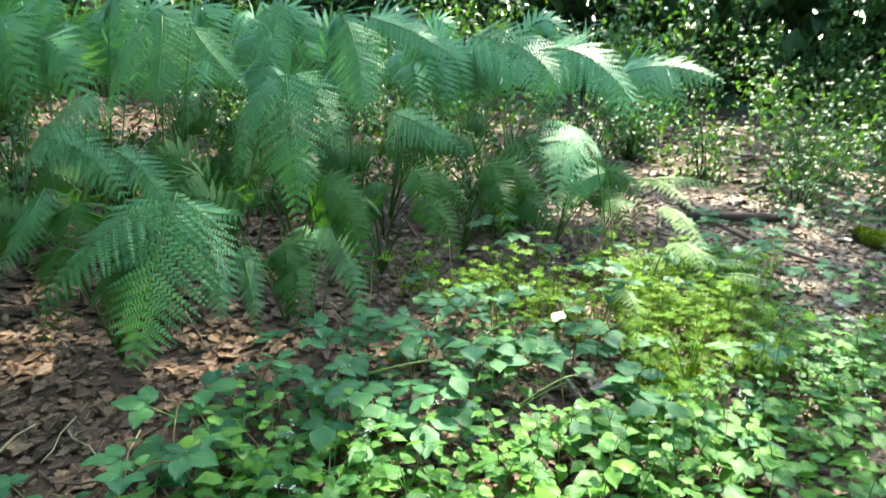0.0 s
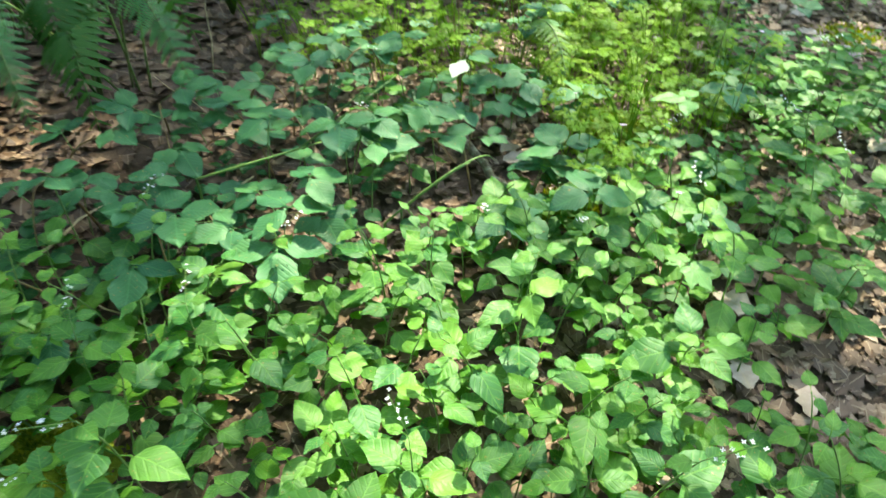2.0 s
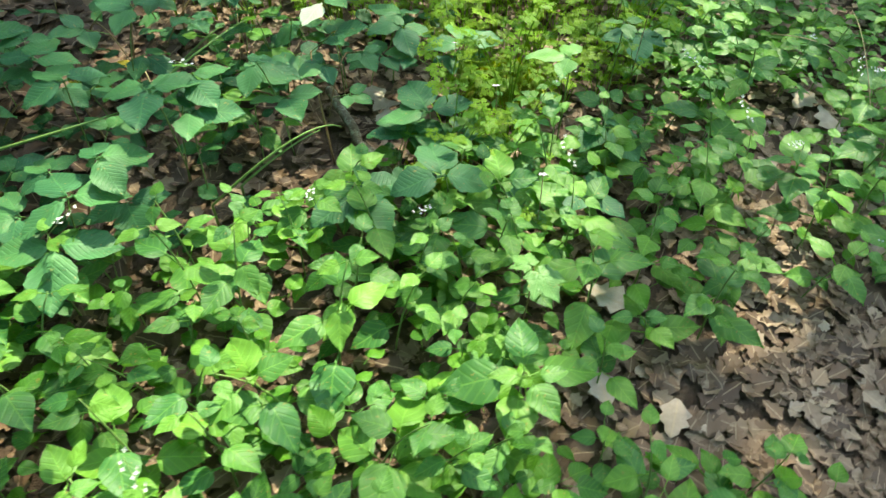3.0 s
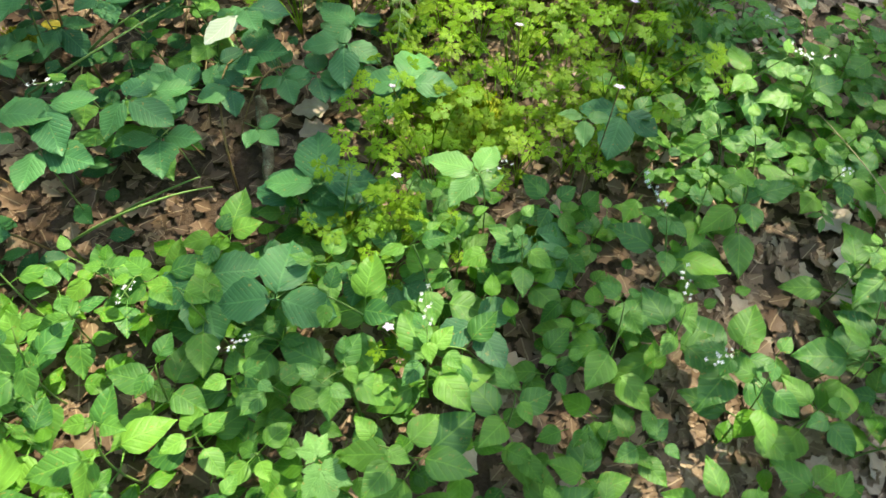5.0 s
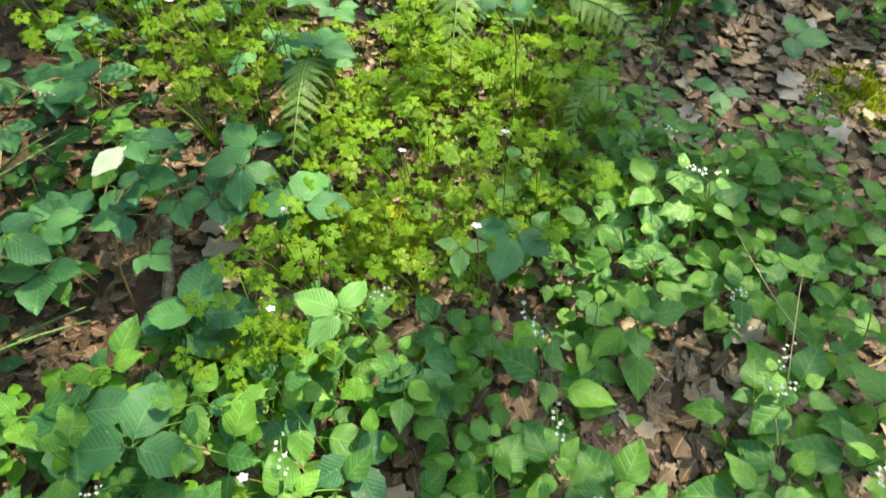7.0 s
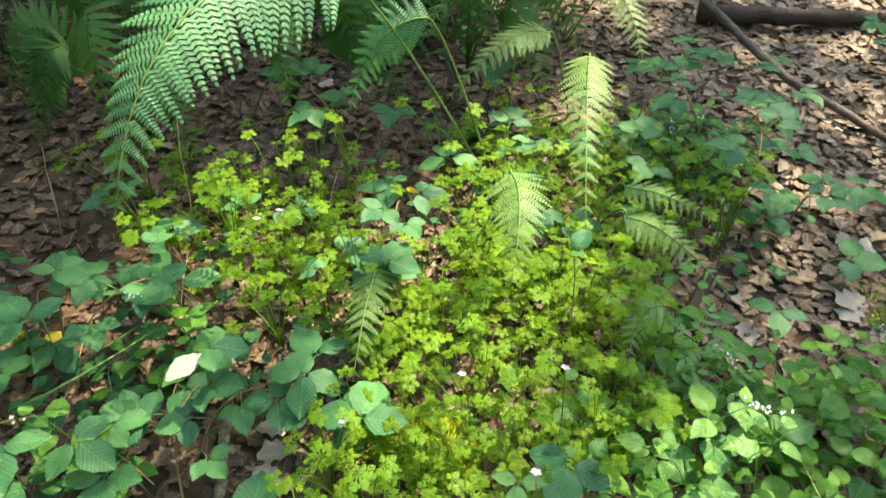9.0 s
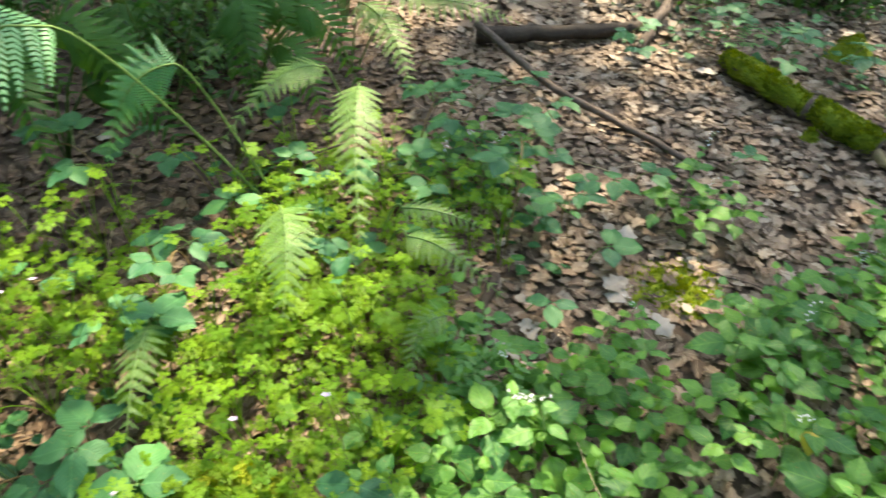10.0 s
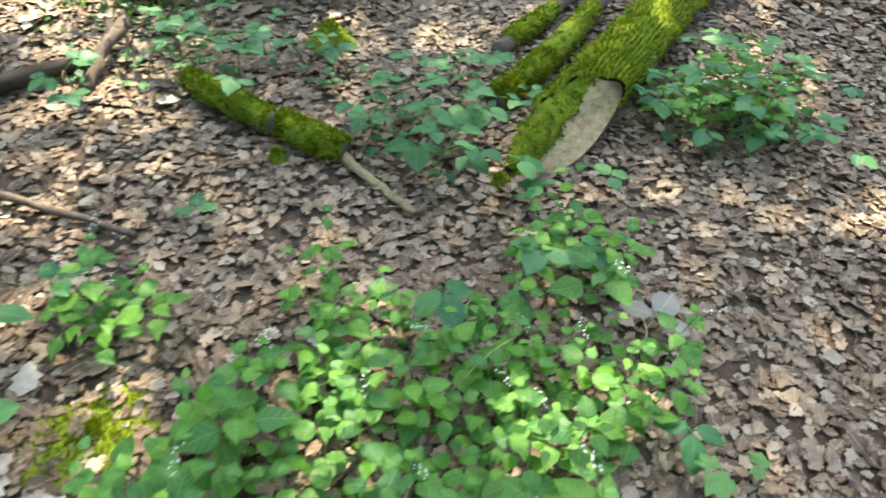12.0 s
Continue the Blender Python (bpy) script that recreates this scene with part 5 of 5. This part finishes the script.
def tree(rng, x, y, height, lean, crown_at, spread_xy, count, leaf=0.19, thick=0.24):
    """An unseen tree added to shape the light: trunk, limbs reaching over the clearing, a crown of many leaves with
    gaps.
    """
    root = thing("tree", pose(x, y, ground_z(x, y)), "unseen broadleaved tree added to shade the ground, with bare trunk and leafy crown", "tree", "woodland trees")
    top = Vector((lean[0], lean[1], height))
    part("trunk", Geo().add(*lumpy_tube(bezier((0, 0, -0.1), (lean[0] * 0.3, lean[1] * 0.3, height * 0.55), top, 12), [thick * (1 - 0.058 * i) for i in range(13)], 12, 0.15, 3, x)).mesh("trunk", BARK), root)
    c = Vector(crown_at) - Vector((x, y, 0))
    for _ in range(12):
        e = c + Vector((rng.uniform(-1, 1) * spread_xy[0], rng.uniform(-1, 1) * spread_xy[1], rng.uniform(-0.8, 1.2)))
        s = top * rng.uniform(0.6, 0.95)
        part("limb", Geo().add(*tube(bezier(s, s.lerp(e, 0.5) + Vector((0, 0, 0.5)), e, 8), [0.07 - 0.0075 * i for i in range(9)], 5)).mesh("limb", DARK_BARK), root)
    pts = []
    o = Vector((x, y, 0))
    for _ in range(count):
        p = c + Vector((rng.uniform(-1.1, 1.1) * spread_xy[0], rng.uniform(-1.1, 1.1) * spread_xy[1], rng.gauss(0, 0.5)))
        w = p + o
        q = w - sun_way * (w.z / sun_way.z)
        if any((q.x - a) ** 2 + (q.y - b) ** 2 < r * r * (0.9 + 1.8 * rng.random()) for a, b, r in LIT):
            continue
        pts.append(tuple(p))
    foliage("crown", CANOPY, root, pts, int(abs(x) * 100 + y), leaf, leaf * 0.68)


trng = random.Random(3)
CROWN_Z = 10.0
SHIFT = sun_way * (CROWN_Z / sun_way.z)
for bx, by, cx, cy, n in ((-8.5, 8.0, -4.0, 4.2, 2800), (-8.0, 13.0, -1.2, 6.6, 3600), (10.5, 12.0, 2.4, 3.6, 2800), (11.0, 8.0, 5.5, 5.4, 2300), (-8.5, 3.0, -1.5, 1.6, 3100), (12.0, 16.0, 3.0, 8.2, 3600)):
    tree(trng, bx, by, 12.0, ((cx + SHIFT.x - bx) * 0.25, (cy + SHIFT.y - by) * 0.25), (cx + SHIFT.x, cy + SHIFT.y, CROWN_Z), (2.7, 2.5), n)

# unseen lower boughs, added to deepen the shade over the hollow, the litter and the log
for bx, by, cx, cy, sx, sy, n in ((-8.5, 5.5, -1.4, 1.45, 0.6, 0.65, 330), (-9.0, 9.0, -0.75, 2.95, 0.7, 0.6, 250), (-7.0, 11.0, -0.4, 3.95, 0.8, 0.7, 450), (9.5, 10.0, 3.5, 3.2, 1.5, 1.3, 1100)):
    tree(trng, bx, by, 11.0, ((cx + SHIFT.x * 0.8 - bx) * 0.25, (cy + SHIFT.y * 0.8 - by) * 0.25), (cx + SHIFT.x * 0.8, cy + SHIFT.y * 0.8, CROWN_Z * 0.8), (sx, sy), n)
# unseen crowns over the path behind, added to cut the sky there
for bx, by, cx, cy in ((-6.0, -6.5, -3.4, -3.2), (1.5, -8.0, 1.3, -4.4), (8.5, -5.5, 5.6, -2.6)):
    tree(trng, bx, by, 10.0, ((cx - bx) * 0.4, (cy - by) * 0.4), (cx, cy, 7.5), (2.8, 2.8), 3000, 0.26)
# unseen low tree, added to keep light off the litter at the left
tree(trng, -4.2, 0.6, 4.6, (0.6, 0.3), (-2.3, 2.0, 3.3), (1.45, 1.5), 2300, 0.13, 0.09)

# ---- sticks and dry stems in the litter ----
srng = random.Random(8)


def twig(x, y, z, az, tilt, length, r, mat, label):
    ob = thing("twig", pose(x, y, z, 0, 0, -az) @ pose(0, 0, 0, tilt), label, "twig", "twigs", data=Geo().add(*tube([(0, 0, 0), (r * 3, length * 0.4, r), (-r * 2, length * 0.75, 0), (r, length, 0)], [r, r * 0.9, r * 0.75, r * 0.5], 5)).mesh("twig", mat))
    return ob


twig(-0.564, 1.68, 0.024, 15, 18, 0.30, 0.005, STRAW, "pale yellow dead stem leaning in the leaves")
twig(-0.504, 1.944, 0.096, 40, 24, 0.12, 0.004, STRAW, "pale dry broken stalk")
twig(0.264, 3.78, 0.024, 3, 70, 0.26, 0.012, BARK, "short upright dead stump of a stem")
twig(0.36, 3.54, 0.12, 75, 10, 0.5, 0.006, BARK, "thin bare twig lying above the litter")
for k in range(14):
    x, y = srng.uniform(-1.7, -0.7), srng.uniform(1.3, 2.1)
    twig(x, y, ground_z(x, y) + 0.02, srng.random() * 360, srng.uniform(0, 9), srng.uniform(0.15, 0.4), srng.uniform(0.002, 0.005), srng.choice((STRAW, STRAW, BARK)), "pale dry stalk lying on brown litter")
for k in range(46):
    x, y = srng.uniform(-1.4, 4.4), srng.uniform(1.2, 5.3)
    twig(x, y, ground_z(x, y) + 0.012, srng.random() * 360, srng.uniform(-1, 6), srng.uniform(0.08, 0.3), srng.uniform(0.0015, 0.004), srng.choice((BARK, BARK, STRAW)), "thin dry twig lying on leaf litter")
for k in range(26):
    x, y = srng.uniform(-1.3, 0.6), srng.uniform(2.3, 4.1)
    twig(x, y, ground_z(x, y), srng.random() * 360, srng.uniform(35, 85), srng.uniform(0.12, 0.4), srng.uniform(0.0012, 0.0025), srng.choice((STRAW, BARK)), "dry upright dead stem among the herbs")

# ---- fallen leaves ----
def fallen(rng, k):
    """A dead lobed leaf, curled."""
    v, f, uv = [], [], []
    rows, ln, wd = 7, 0.085, 0.064
    curl, bend = rng.uniform(-0.15, 0.3), rng.uniform(-0.25, 0.25)
    for i in range(rows + 1):
        t = i / rows
        w = (math.sin(math.pi * min(1, t * 0.96 + 0.02) ** 1.35)) ** 0.7 * (1.12 if i % 2 else 0.72)
        w = max(w, 0.05)
        for c in (-1, 0, 1):
            z = curl * abs(c) * w * wd + bend * ln * (t - 0.5) ** 2 + rng.uniform(-0.003, 0.003)
            v.append((c * w * wd / 2, (t - 0.5) * ln, z))
            uv.append((0.5 + 0.5 * c * w, t))
    for i in range(rows):
        for c in (0, 1):
            a = i * 3 + c
            f.append((a, a + 1, a + 4, a + 3))
    return v, f, uv


lrng = random.Random(31)
FALLEN = [fallen(lrng, k) for k in range(14)]


def bed(name, count, area, size, mat=LITTER_BED):
    """Many fallen leaves as one bed."""
    per = [np.array(v) for v, f, uv in FALLEN]
    faces, uvs = np.array(FALLEN[0][1]), np.array(FALLEN[0][2])
    gen = np.random.default_rng(17 + count)
    vv, ff, uu, k = [], [], [], 0
    while k < count:
        x, y = gen.uniform(area[0], area[1]), gen.uniform(area[2], area[3])
        s = gen.uniform(*size)
        z = ground_z(x, y) + 0.006 + gen.uniform(0, 0.010)
        m = np.array(pose(x, y, z, gen.normal(0, 10), gen.normal(0, 10), gen.uniform(0, 360)).to_3x3()) * s
        vv.append(per[gen.integers(len(per))] @ m.T + (x, y, z))
        ff.append(faces + k * 24)
        uu.append(uvs)
        k += 1
    me = build_mesh(name, np.concatenate(vv).tolist(), np.concatenate(ff).tolist(), np.concatenate(uu).tolist(), mat)
    return tagged(part(name, me, ground), kind="stuff")


bed("leaf_litter", 25500, (1.0, 5.6, 0.9, 4.9), (0.26, 0.72))
bed("back_leaf_litter", 7000, (0.7, 5.6, 4.7, 5.9), (0.3, 0.8))
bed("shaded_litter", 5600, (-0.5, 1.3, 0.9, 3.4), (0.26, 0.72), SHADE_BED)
bed("bracken_litter", 8000, (-2.4, -0.42, 0.9, 5.8), (0.4, 0.9), DARKENED_BED)
bed("hollow_litter", 5200, (-0.5, 1.05, 3.25, 5.9), (0.3, 0.8), DARKENED_BED)
bed("side_leaf_litter", 5000, (-5.6, -2.3, 1.4, 5.4), (0.7, 1.2), DARKENED_BED)
bed("far_leaf_litter", 5000, (-7.5, 8.5, 4.9, 13.0), (1.1, 2.0))
bed("path_leaf_litter", 4000, (5.5, 8.0, 1.5, 5.2), (0.6, 1.1))
bed("walked_leaf_litter", 7000, (-3.0, 6.5, -2.0, 1.0), (0.35, 0.85))
bed("leaf_fragments", 8000, (0.3, 6.2, 0.5, 3.6), (0.25, 0.6))
SINGLE = [build_mesh("fallen_leaf", v, f, uv, LITTER) for v, f, uv in FALLEN]
for k in range(300):
    x, y = lrng.uniform(0.8, 3.9), lrng.uniform(1.2, 4.3)
    part("fallen_leaf", SINGLE[k % 14], ground, pose(x, y, ground_z(x, y) + 0.026, lrng.gauss(0, 14), lrng.gauss(0, 14), lrng.random() * 360) @ Matrix.Scale(lrng.uniform(0.4, 0.8), 4))
PALE_LITTER = litter_material("bleached fallen leaf", [(0, (0.46, 0.36, 0.27)), (1, (0.62, 0.53, 0.43))], False)
BLEACHED = [build_mesh("fallen_leaf", v, f, uv, PALE_LITTER) for v, f, uv in FALLEN[:6]]
for k, (x, y, size) in enumerate([(1.48, 2.25, 1.5), (1.60, 3.15, 1.2), (0.28, 2.24, 1.0), (1.71, 3.00, 1.0), (1.26, 2.88, 1.0), (1.44, 2.14, 0.9), (1.60, 3.12, 1.1), (1.32, 2.95, 1.0), (1.54, 3.56, 1.0), (-0.28, 3.88, 1.0), (3.04, 2.63, 0.8), (3.48, 3.83, 1.0), (1.68, 3.40, 1.2), (2.27, 4.60, 1.1), (3.26, 4.45, 1.0), (2.38, 3.20, 0.8), (1.44, 2.34, 1.1), (0.65, 1.47, 1.0), (0.77, 1.40, 0.9), (0.71, 1.67, 1.1), (0.27, 2.30, 1.0), (0.79, 1.85, 1.0), (0.23, 2.37, 1.0), (0.47, 3.75, 1.3)]):
    part("fallen_leaf", BLEACHED[k % 6], ground, pose(x, y, ground_z(x, y) + 0.034, lrng.gauss(0, 8), lrng.gauss(0, 8), lrng.random() * 360) @ Matrix.Scale(size, 4), "large bleached fallen leaf")
